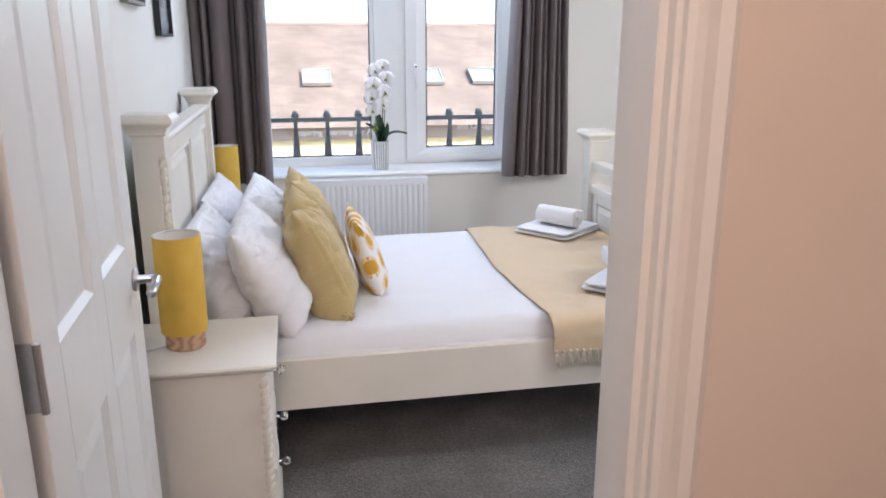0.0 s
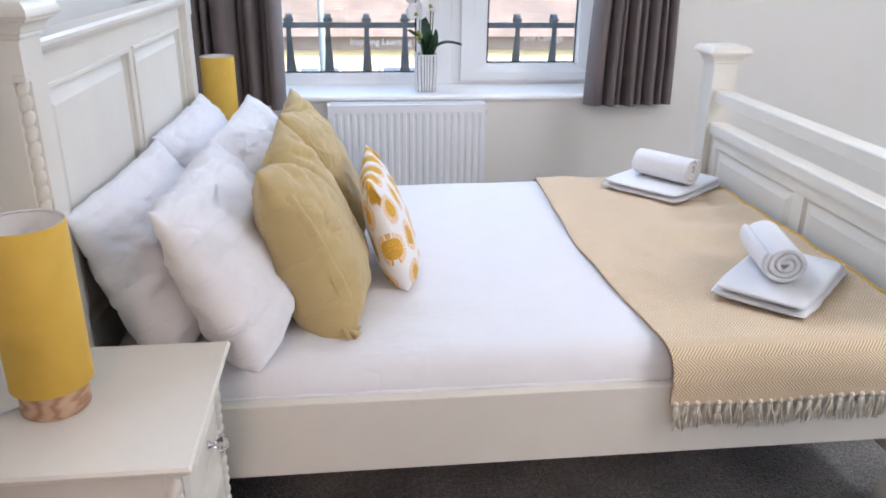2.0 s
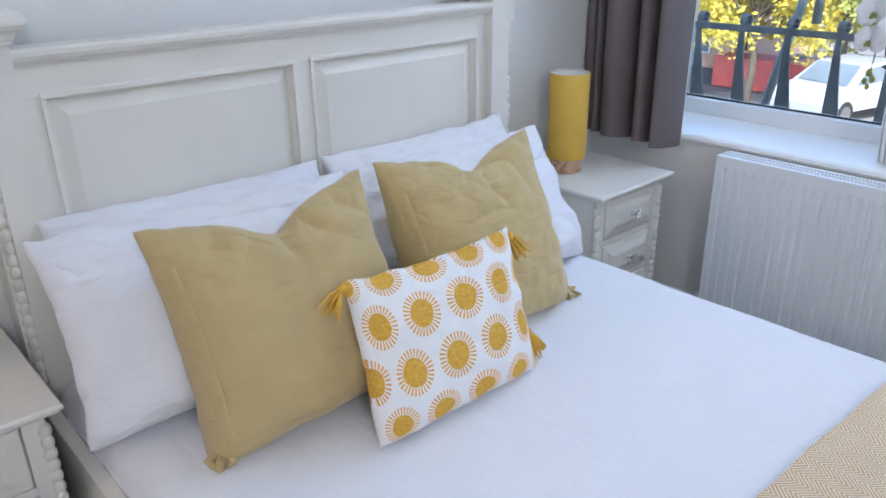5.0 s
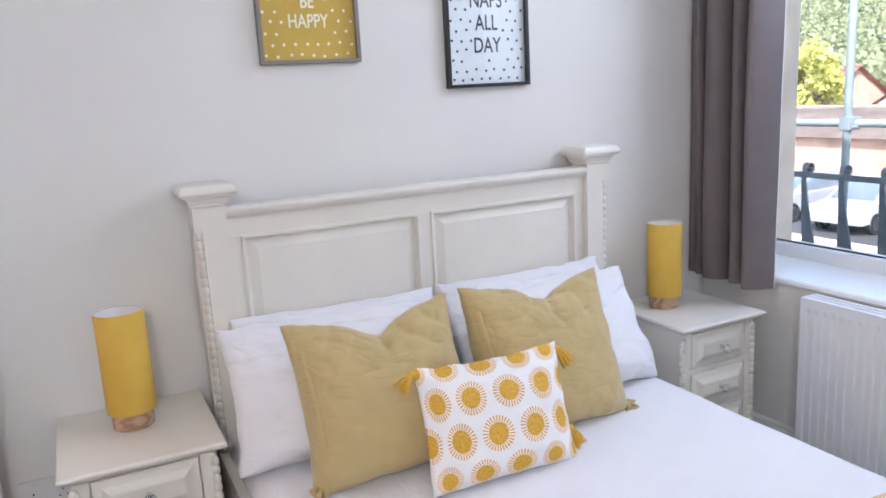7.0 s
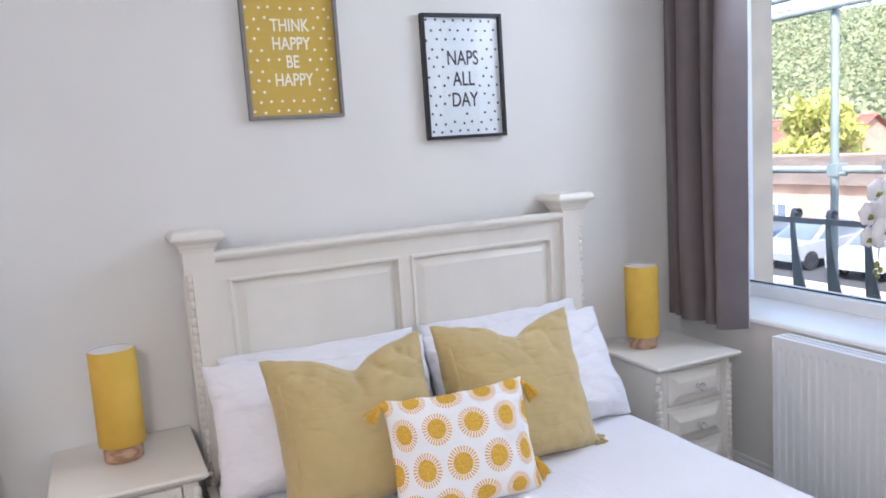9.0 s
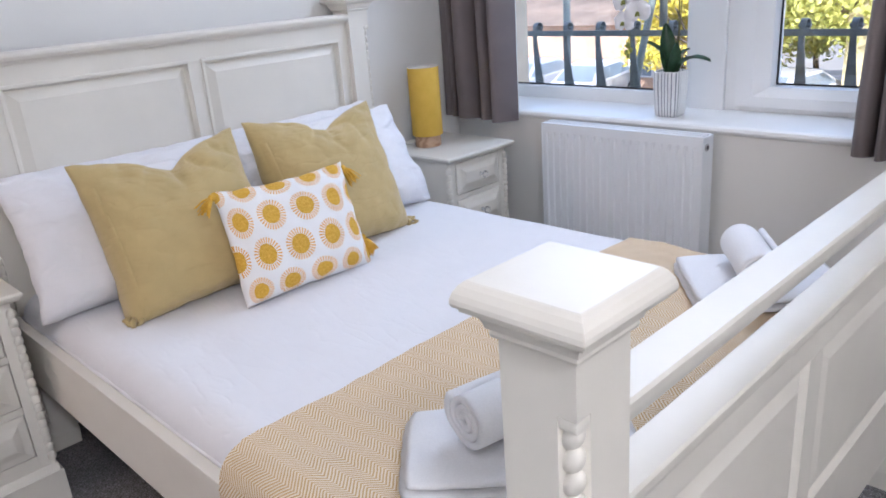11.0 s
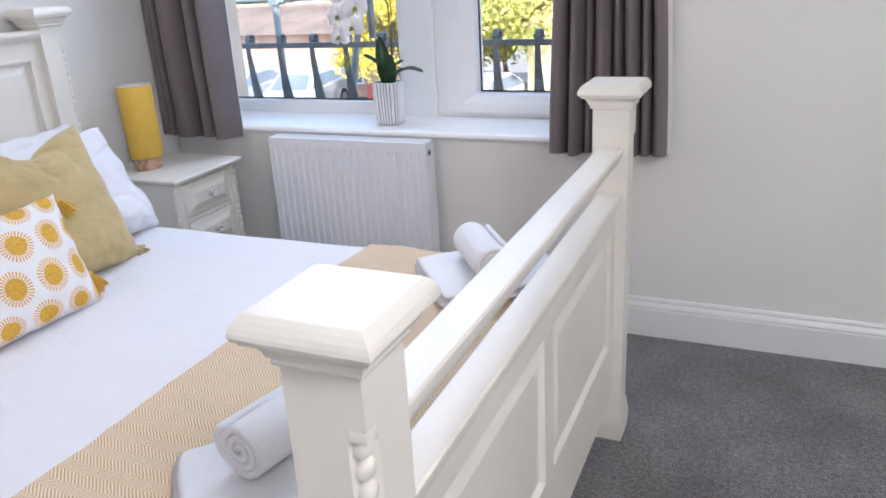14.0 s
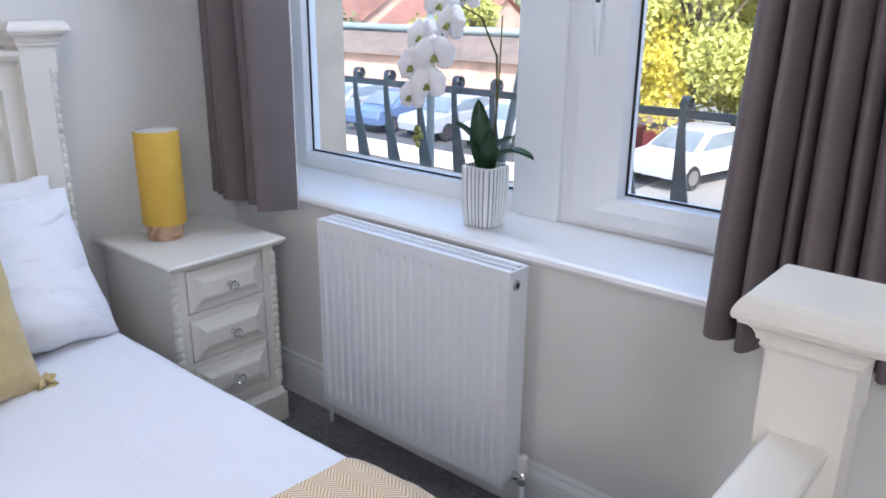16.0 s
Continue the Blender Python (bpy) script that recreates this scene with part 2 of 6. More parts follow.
def sun_mat():
    """White cotton printed with rows of mustard suns: a disc and a ring of short rays. UVs in metres."""
    n = Nodes("sun_printed_cotton")
    sep = n.add("ShaderNodeSeparateXYZ")
    n.link(n.tc.outputs["UV"], sep.inputs[0])
    cw, ch = 0.090, 0.084
    vv = n.math("MULTIPLY", sep.outputs[1], 1 / ch)
    rowi = n.math("FLOOR", vv)
    odd = n.math("MULTIPLY", n.math("FRACT", n.math("MULTIPLY", rowi, 0.5)), 1.0)
    uu = n.math("ADD", n.math("MULTIPLY", sep.outputs[0], 1 / cw), odd)
    x = n.math("MULTIPLY", n.math("SUBTRACT", n.math("FRACT", uu), 0.5), cw)
    y = n.math("MULTIPLY", n.math("SUBTRACT", n.math("FRACT", vv), 0.5), ch)
    r = n.math("SQRT", n.math("ADD", n.math("MULTIPLY", x, x), n.math("MULTIPLY", y, y)))
    ang = n.math("ARCTAN2", y, x)
    disc = n.math("LESS_THAN", n.math("MULTIPLY_ADD", n.noise(300, 2, 0.6, "UV"), 0.003, r), 0.0252)
    spoke = n.math("GREATER_THAN", n.math("SINE", n.math("MULTIPLY", ang, 30.0)), 0.05)
    ring = n.math("MULTIPLY", n.math("GREATER_THAN", r, 0.0245), n.math("LESS_THAN", r, 0.0375))
    rays = n.math("MULTIPLY", spoke, ring)
    white = n.ramp(n.noise(9, 4, 0.6, "UV"), [(0.3, (0.82, 0.81, 0.80)), (0.7, (0.87, 0.86, 0.85))])
    gold = n.ramp(n.noise(160, 4, 0.7, "UV"), [(0.35, (0.60, 0.33, 0.025)), (0.65, (0.78, 0.48, 0.07))])
    col = n.mix(n.math("MULTIPLY", rays, 0.95), white, (0.76, 0.38, 0.04))
    col = n.mix(disc, col, gold)
    h = n.math("MULTIPLY", disc, n.math("ADD", n.noise(260, 3, 0.7, "UV"), 0.6))
    n.bump(h, 0.5, 0.004)
    return n.done(col, 0.9)


M_SUN = sun_mat()


def glass_mat(name, tint=(1, 1, 1), ior=1.45, rough=0.0):
    n = Nodes(name)
    return n.done(tint, rough, Transmission_Weight=1.0, IOR=ior)


M_GLASS = glass_mat("window_glass", (0.98, 1.0, 0.99), 1.45)
M_CRYSTAL = glass_mat("cut_crystal", (0.97, 0.97, 0.98), 1.55)


def brick_mat(name, c1, c2, mortar, w, h, m=0.02, rough=0.9):
    n = Nodes(name)
    b = n.add("ShaderNodeTexBrick", Scale=1.0)
    b.inputs["Brick Width"].default_value, b.inputs["Row Height"].default_value, b.inputs["Mortar Size"].default_value = w, h, m
    b.inputs["Color1"].default_value, b.inputs["Color2"].default_value, b.inputs["Mortar"].default_value = (*c1, 1), (*c2, 1), (*mortar, 1)
    n.link(n.tc.outputs["UV"], b.inputs["Vector"])
    col = n.mix(1.0, b.outputs["Color"], n.ramp(n.noise(0.9, 5, 0.6, "UV"), [(0.3, (0.78, 0.78, 0.78)), (0.7, (1.18, 1.16, 1.14))]), "MULTIPLY")
    n.bump(b.outputs["Fac"], 0.4, -0.01)
    return n.done(col, rough)


M_ROOF = brick_mat("brown_clay_roof_tiles", (0.37, 0.285, 0.22), (0.44, 0.345, 0.27), (0.31, 0.24, 0.19), 0.32, 0.13, 0.014)
M_REDROOF = brick_mat("red_clay_roof_tiles", (0.52, 0.27, 0.19), (0.46, 0.23, 0.17), (0.34, 0.18, 0.13), 0.3, 0.3, 0.025)
M_BRICK = brick_mat("orange_brick", (0.60, 0.36, 0.23), (0.54, 0.31, 0.20), (0.55, 0.46, 0.37), 0.23, 0.075, 0.01)


def leaf_mat(name, a, b, c):
    n = Nodes(name)
    g = n.add("ShaderNodeNewGeometry")
    col = n.ramp(g.outputs["Random Per Island"], [(0.0, a), (0.5, b), (1.0, c)])
    mat = n.done(col, 0.9, Specular_IOR_Level=0.1)
    thin = n.add("ShaderNodeBsdfTranslucent")
    n.link(col, thin.inputs["Color"])
    both = n.add("ShaderNodeMixShader", Fac=0.30)
    n.link(n.b.outputs[0], both.inputs[1])
    n.link(thin.outputs[0], both.inputs[2])
    n.link(both.outputs[0], n.t.nodes["Material Output"].inputs["Surface"])
    return mat


M_FOLIAGE = leaf_mat("yellow_green_foliage", (0.36, 0.38, 0.10), (0.52, 0.52, 0.14), (0.70, 0.65, 0.20))
M_FOLIAGE2 = leaf_mat("green_foliage", (0.10, 0.14, 0.06), (0.16, 0.20, 0.08), (0.24, 0.27, 0.11))
# greens paled, so the distance haze is in the leaf colour
M_WOODS = leaf_mat("hazed_woodland_foliage", (0.25, 0.28, 0.15), (0.33, 0.35, 0.19), (0.43, 0.43, 0.24))
M_GOLDFOL = leaf_mat("golden_foliage", (0.58, 0.48, 0.06), (0.68, 0.57, 0.08), (0.75, 0.65, 0.14))


def print_mat(name, ground, rough=0.5):
    return plain(name, ground, rough, 0.03, 20, 0.05, 200)


M_POSTER1 = print_mat("mustard_poster_paper", (0.53, 0.345, 0.032))
M_POSTER2 = print_mat("white_poster_paper", (0.68, 0.70, 0.73))
M_INKW = print_mat("white_print", (0.84, 0.82, 0.76))
M_INKB = print_mat("black_print", (0.03, 0.03, 0.035))
M_FRAMEG = plain("grey_stained_frame", (0.24, 0.22, 0.20), 0.5, 0.12, 40, 0.2, 80)
M_FRAMEB = plain("black_frame", (0.015, 0.015, 0.017), 0.4, 0.2, 30)


# ---------------------------------------------------------------- mesh helpers
def thing(name, at, label, category, group="", kind=""):
    """An Empty at the base of a thing; its parts are drawn in world metres."""
    ob = new(name)
    ob.empty_display_size = 0.1
    ob.location = at
    return tagged(ob, label, category, group, kind)


def link_mesh(name, bm, mat, smooth=False):
    me = bpy.data.meshes.new(name)
    bm.normal_update()
    bm.to_mesh(me)
    bm.free()
    me.materials.append(mat)
    if smooth:
        for p in me.polygons:
            p.use_smooth = True
    return new(name, me)


def part(name, bm, mat, parent, label="", smooth=False):
    """One mesh under a thing (an Empty) or under a part."""
    ob = link_mesh(name, bm, mat, smooth)
    ob.parent = parent
    if parent.type == "EMPTY":
        ob.location = -parent.location
    if label:
        ob["label"] = label
    return ob


def whole(name, bm, mat, label="", category="", group="", kind="", smooth=False):
    """A thing, or a piece of the setting, that is one mesh."""
    return tagged(link_mesh(name, bm, mat, smooth), label, category, group, kind)


def box(bm, x0, x1, y0, y1, z0, z1, m=None):
    vs = [bm.verts.new((x, y, z)) for z in (z0, z1) for x, y in ((x0, y0), (x1, y0), (x1, y1), (x0, y1))]
    if m is not None:
        for v in vs:
            v.co = m @ v.co
    for f in ((3, 2, 1, 0), (4, 5, 6, 7), (0, 1, 5, 4), (1, 2, 6, 5), (2, 3, 7, 6), (3, 0, 4, 7)):
        bm.faces.new([vs[i] for i in f])
    return bm


def merge(bm, other, m=None):
    me = bpy.data.meshes.new("tmp")
    other.to_mesh(me)
    other.free()
    if m is not None:
        me.transform(m)
    bm.from_mesh(me)
    bpy.data.meshes.remove(me)
    return bm


def rbox(bm, x0, x1, y0, y1, z0, z1, r=0.004, seg=2, m=None):
    """A box with rounded edges."""
    b = box(bmesh.new(), x0, x1, y0, y1, z0, z1)
    bmesh.ops.bevel(b, geom=list(b.edges), offset=r, segments=seg, profile=0.7, affect="EDGES")
    return merge(bm, b, m)


def prism(bm, prof, a, b, up=(0, 0, 1), out=(0, 1, 0), caps=True):
    """Sweeps a closed profile of (out, up) pairs straight from a to b."""
    a, b, up, out = Vector(a), Vector(b), Vector(up), Vector(out)
    loops = [[bm.verts.new(p + out * o + up * u) for o, u in prof] for p in (a, b)]
    n = len(prof)
    for i in range(n):
        j = (i + 1) % n
        bm.faces.new((loops[0][i], loops[0][j], loops[1][j], loops[1][i]))
    if caps:
        bm.faces.new(loops[0][::-1])
        bm.faces.new(loops[1])
    return bm


def square_turn(bm, cx, cy, rows):
    """Stacks squares: rows of (half width, z), bottom first; closed at both ends."""
    loops = [[bm.verts.new((cx + sx * h, cy + sy * h, z)) for sx, sy in ((-1, -1), (1, -1), (1, 1), (-1, 1))] for h, z in rows]
    for a, b in zip(loops, loops[1:]):
        for i in range(4):
            j = (i + 1) % 4
            bm.faces.new((a[i], a[j], b[j], b[i]))
    bm.faces.new(loops[0][::-1])
    bm.faces.new(loops[-1])
    return bm


def lathe(bm, cx, cy, rows, seg=32, caps=(True, True), m=None):
    """Turns rows of (radius, z) about a vertical line; the radius 0 closes to a point by a cap."""
    loops = [[bm.verts.new((cx + r * math.cos(2 * math.pi * i / seg), cy + r * math.sin(2 * math.pi * i / seg), z)) for i in range(seg)] for r, z in rows]
    uv = bm.loops.layers.uv.verify()
    for k, (a, b) in enumerate(zip(loops, loops[1:])):
        for i in range(seg):
            j = (i + 1) % seg
            f = bm.faces.new((a[i], a[j], b[j], b[i]))
            for lp, (ii, kk) in zip(f.loops, ((i, k), (i + 1, k), (i + 1, k + 1), (i, k + 1))):
                lp[uv].uv = (ii / seg * 2 * math.pi * rows[kk][0], rows[kk][1])
    if caps[0]:
        bm.faces.new(loops[0][::-1])
    if caps[1]:
        bm.faces.new(loops[-1])
    if m is not None:
        bm.verts.ensure_lookup_table()
        for lp in loops:
            for v in lp:
                v.co = m @ v.co
    return bm


def tube(bm, pts, rad, seg=8, caps=True):
    """A round bar through points; rad is one number or one a point."""
    pts = [Vector(p) for p in pts]
    rads = rad if isinstance(rad, (list, tuple)) else [rad] * len(pts)
    loops = []
    ref = Vector((0.31, 0.17, 0.93)).normalized()
    for i, p in enumerate(pts):
        d = (pts[min(i + 1, len(pts) - 1)] - pts[max(i - 1, 0)]).normalized()
        if abs(d.dot(ref)) > 0.95:
            ref = Vector((0.9, 0.3, 0.1)).normalized()
        s = d.cross(ref).normalized()
        u = s.cross(d).normalized()
        loops.append([bm.verts.new(p + (s * math.cos(2 * math.pi * k / seg) + u * math.sin(2 * math.pi * k / seg)) * rads[i]) for k in range(seg)])
    for a, b in zip(loops, loops[1:]):
        for k in range(seg):
            j = (k + 1) % seg
            bm.faces.new((a[k], a[j], b[j], b[k]))
    if caps:
        bm.faces.new(loops[0][::-1])
        bm.faces.new(loops[-1])
    return bm


def sheet(bm, nu, nv, fn, uvfn=None):
    """A grid of faces: fn(u, v) gives the place and uvfn(u, v) the UV, for u and v from 0 to 1."""
    uv = bm.loops.layers.uv.verify()
    g = [[bm.verts.new(fn(i / nu, j / nv)) for j in range(nv + 1)] for i in range(nu + 1)]
    for i in range(nu):
        for j in range(nv):
            f = bm.faces.new((g[i][j], g[i + 1][j], g[i + 1][j + 1], g[i][j + 1]))
            if uvfn:
                for lp, (a, b) in zip(f.loops, ((i, j), (i + 1, j), (i + 1, j + 1), (i, j + 1))):
                    lp[uv].uv = uvfn(a / nu, b / nv)
    return g


def ball(bm, c, r, sub=2, scale=(1, 1, 1)):
    b = bmesh.new()
    bmesh.ops.create_icosphere(b, subdivisions=sub, radius=r)
    return merge(bm, b, Matrix.Translation(c) @ Matrix.Diagonal((*scale, 1)))


def wave(x, y, z=0.0, s=1.0):
    return noise.noise(Vector((x * s, y * s, z * s)))


# ---------------------------------------------------------------- the room's shell
def structure(name, bm, mat, label=""):
    return whole(name, bm, mat, label, kind="structure")


T = 0.15
floor = structure("floor", box(bmesh.new(), WEST - T, EAST + T, -1.9, NORTH + 0.1, -0.12, 0.0), M_CARPET, "dark grey speckled twist-pile carpet")
structure("ceiling", box(bmesh.new(), WEST - 0.6, EAST + T, -1.9, NORTH + 0.42, CEIL, CEIL + 0.12), M_CEIL)
structure("wall_west", box(bmesh.new(), WEST - T, WEST, SOUTH - T + 0.001, NORTH, 0, CEIL), M_WALL, "matt off-white painted plaster wall")
structure("wall_east", box(bmesh.new(), EAST, EAST + T, SOUTH - T, NORTH + 0.42, 0, CEIL), M_WALL)

# the window wall, with its opening
WX0, WX1, WZ1 = -0.545, 1.43, 2.46
OUT = NORTH + 0.42
b = bmesh.new()
box(b, WX1, EAST, NORTH, OUT, 0, CEIL)
box(b, WEST - T, WX1, NORTH, OUT, 0, SILL_Z - 0.03)
box(b, WX0, WX1, NORTH, OUT, WZ1, CEIL)
box(b, WEST - 0.6, WX0, NORTH, OUT, SILL_Z - 0.03, CEIL)
structure("wall_north", b, M_WALL, "matt warm-white painted window wall")

# the wall with the doorway, and the hall beyond it
DX0, DX1, DZ = -0.355, 0.448, 2.03
b = bmesh.new()
box(b, WEST - T, DX0 - 0.03, SOUTH - T, SOUTH, 0, CEIL)
box(b, DX1 + 0.03, EAST, SOUTH - T, SOUTH, 0, CEIL)
box(b, DX0 - 0.03, DX1 + 0.03, SOUTH - T, SOUTH, DZ + 0.03, CEIL)
structure("wall_south", b, M_WALL)
b = bmesh.new()
box(b, -1.15, -1.0, -1.75, SOUTH - T, 0, CEIL)
box(b, 1.75, 1.90, -1.75, SOUTH - T, 0, CEIL)
box(b, -1.15, 1.90, -1.90, -1.75, 0, CEIL)
box(b, -1.0, WEST - T, SOUTH - T, SOUTH, 0, CEIL)
structure("hall_wall", b, M_HALL, "warm-lit painted hall walls")
b = bmesh.new()
box(b, DX1 + 0.045, 1.75, SOUTH - T - 0.004, SOUTH - T, 0, CEIL)
structure("hall_wall_skin", b, M_HALL)

# door lining, stop and architraves
b = bmesh.new()
for x0, x1 in ((DX0 - 0.03, DX0), (DX1, DX1 + 0.03)):
    rbox(b, x0, x1, SOUTH - T, SOUTH + 0.002, 0, DZ + 0.03, 0.003)
box(b, DX0, DX1, SOUTH - T, SOUTH + 0.002, DZ, DZ + 0.03)
box(b, DX1 - 0.012, DX1, SOUTH - T + 0.02, SOUTH - 0.045, 0, DZ)
box(b, DX0, DX0 + 0.012, SOUTH - T + 0.02, SOUTH - 0.045, 0, DZ)
structure("door_lining", b, M_WOODWHITE)
ARCH = [(0, 0), (0.068, 0), (0.068, 0.010), (0.056, 0.017), (0.040, 0.013), (0.022, 0.018), (0.008, 0.018), (0, 0.012)]
b = bmesh.new()
for side, sy, dy in ((1, SOUTH - T - 0.001, -1), (1, SOUTH + 0.003, 1), (-1, SOUTH - T - 0.001, -1)):
    x = DX1 + 0.008 if side == 1 else DX0 - 0.008
    prism(b, ARCH, (x, sy, 0), (x, sy, DZ + 0.07), up=(0, dy, 0), out=(side, 0, 0))
structure("architrave", b, M_WOODWHITE)

# skirting boards with a moulded top
SKIRT = [(0, 0), (0.018, 0), (0.018, 0.105), (0.015, 0.112), (0.019, 0.118), (0.015, 0.126), (0.009, 0.134), (0.010, 0.142), (0.006, 0.15), (0, 0.15)]
b = bmesh.new()
prism(b, SKIRT, (WEST + 0.018, NORTH, 0), (EAST, NORTH, 0), out=(0, -1, 0))
prism(b, SKIRT, (WEST, SOUTH, 0), (WEST, NORTH, 0), out=(1, 0, 0))
prism(b, SKIRT, (EAST, SOUTH, 0), (EAST, NORTH - 0.018, 0), out=(-1, 0, 0))
prism(b, SKIRT, (DX1 + 0.09, SOUTH, 0), (EAST - 0.018, SOUTH, 0), out=(0, 1, 0))
structure("baseboard", b, M_WOODWHITE, "white moulded skirting board")


# ---------------------------------------------------------------- door
def make_door():
    d = thing("door_1", (DX0, SOUTH + 0.02, 0), "white painted four-panel timber door standing open", "door", kind="structure")
    y0, y1, x0, x1 = 0.0, 0.775, 0.0, 0.036
    m = pose(DX0 + 0.015, SOUTH + 0.025, 0.008, 0, 0, 1.6)

    def put(bm):
        bmesh.ops.transform(bm, matrix=m, verts=bm.verts)
        return bm
    # stiles and rails round the panels; the leaf's face is at local x = 0, its back at -0.036
    stile, mid = 0.112, 0.387
    zs = (0.20, 0.84, 1.035, 1.88)
    b = bmesh.new()
    for a, c in ((y0, stile), (mid - 0.04, mid + 0.04), (y1 - stile, y1)):
        rbox(b, -x1, 0, a, c, 0, 1.99, 0.002)
    for a, c in ((0, zs[0]), (zs[1], zs[2]), (zs[3], 1.99)):
        for p, q in ((stile, mid - 0.04), (mid + 0.04, y1 - stile)):
            box(b, -x1, 0, p, q, a, c)
    leaf = part("door_leaf", put(b), M_WOODWHITE, d)
    for p, q in ((stile, mid - 0.04), (mid + 0.04, y1 - stile)):
        for a, c in ((zs[0], zs[1]), (zs[2], zs[3])):
            b = bmesh.new()
            lo = [(p, a), (q, a), (q, c), (p, c)]
            loops = []
            for off, dep in ((0.0, -0.001), (0.012, -0.011), (0.018, -0.011), (0.045, -0.006)):
                loops.append([b.verts.new((dep, p + off if i in (0, 3) else q - off, a + off if i in (0, 1) else c - off)) for i in range(4)])
            for l0, l1 in zip(loops, loops[1:]):
                for i in range(4):
                    j = (i + 1) % 4
                    b.faces.new((l0[i], l0[j], l1[j], l1[i]))
            b.faces.new(loops[-1])
            box(b, -0.030, -0.0125, p, q, a, c)
            part("door_panel", put(b), M_WOODWHITE, d)
    # lever handle on a round rose
    b = bmesh.new()
    zh, yh = 0.945, y1 - 0.055
    lathe(b, 0, 0, [(0.026, 0), (0.026, 0.006), (0.022, 0.009), (0.010, 0.010), (0.0095, 0.045)], 24, m=pose(0, yh, zh, 0, 90, 0))
    tube(b, [(0.042, yh + 0.004, zh), (0.050, yh - 0.004, zh), (0.052, yh - 0.03, zh), (0.052, yh - 0.112, zh)], [0.010, 0.0105, 0.010, 0.010], 14)
    part("door_handle", put(b), M_STEEL, leaf, "brushed steel lever handle", True)
    # butt hinges on the edge of the leaf
    for z in (0.22, 1.03, 1.75):
        b = bmesh.new()
        rbox(b, -0.032, -0.002, -0.0035, 0.0005, z - 0.05, z + 0.05, 0.001)
        tube(b, [(0.004, -0.006, z - 0.05), (0.004, -0.006, z + 0.05)], 0.0055, 10)
        for k in range(4):
            lathe(b, 0, 0, [(0.004, 0), (0.003, 0.0012)], 10, m=pose(-0.011 if k % 2 else -0.023, -0.0035, z - 0.036 + 0.024 * k, 90, 0, 0))
        part("hinge", put(b), M_STEEL, leaf, "steel butt hinge")


make_door()

# unseen pendant added over the open floor, as a fitting for the fill light
pl = thing("pendant_lamp", (2.9, 1.75, 2.42), "plain white pendant lamp holder on a cord, unseen, added for the fill light", "pendant lamp")
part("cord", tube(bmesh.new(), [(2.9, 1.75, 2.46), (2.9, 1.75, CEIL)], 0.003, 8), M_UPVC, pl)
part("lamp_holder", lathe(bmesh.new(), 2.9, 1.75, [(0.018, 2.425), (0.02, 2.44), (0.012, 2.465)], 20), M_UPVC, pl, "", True)


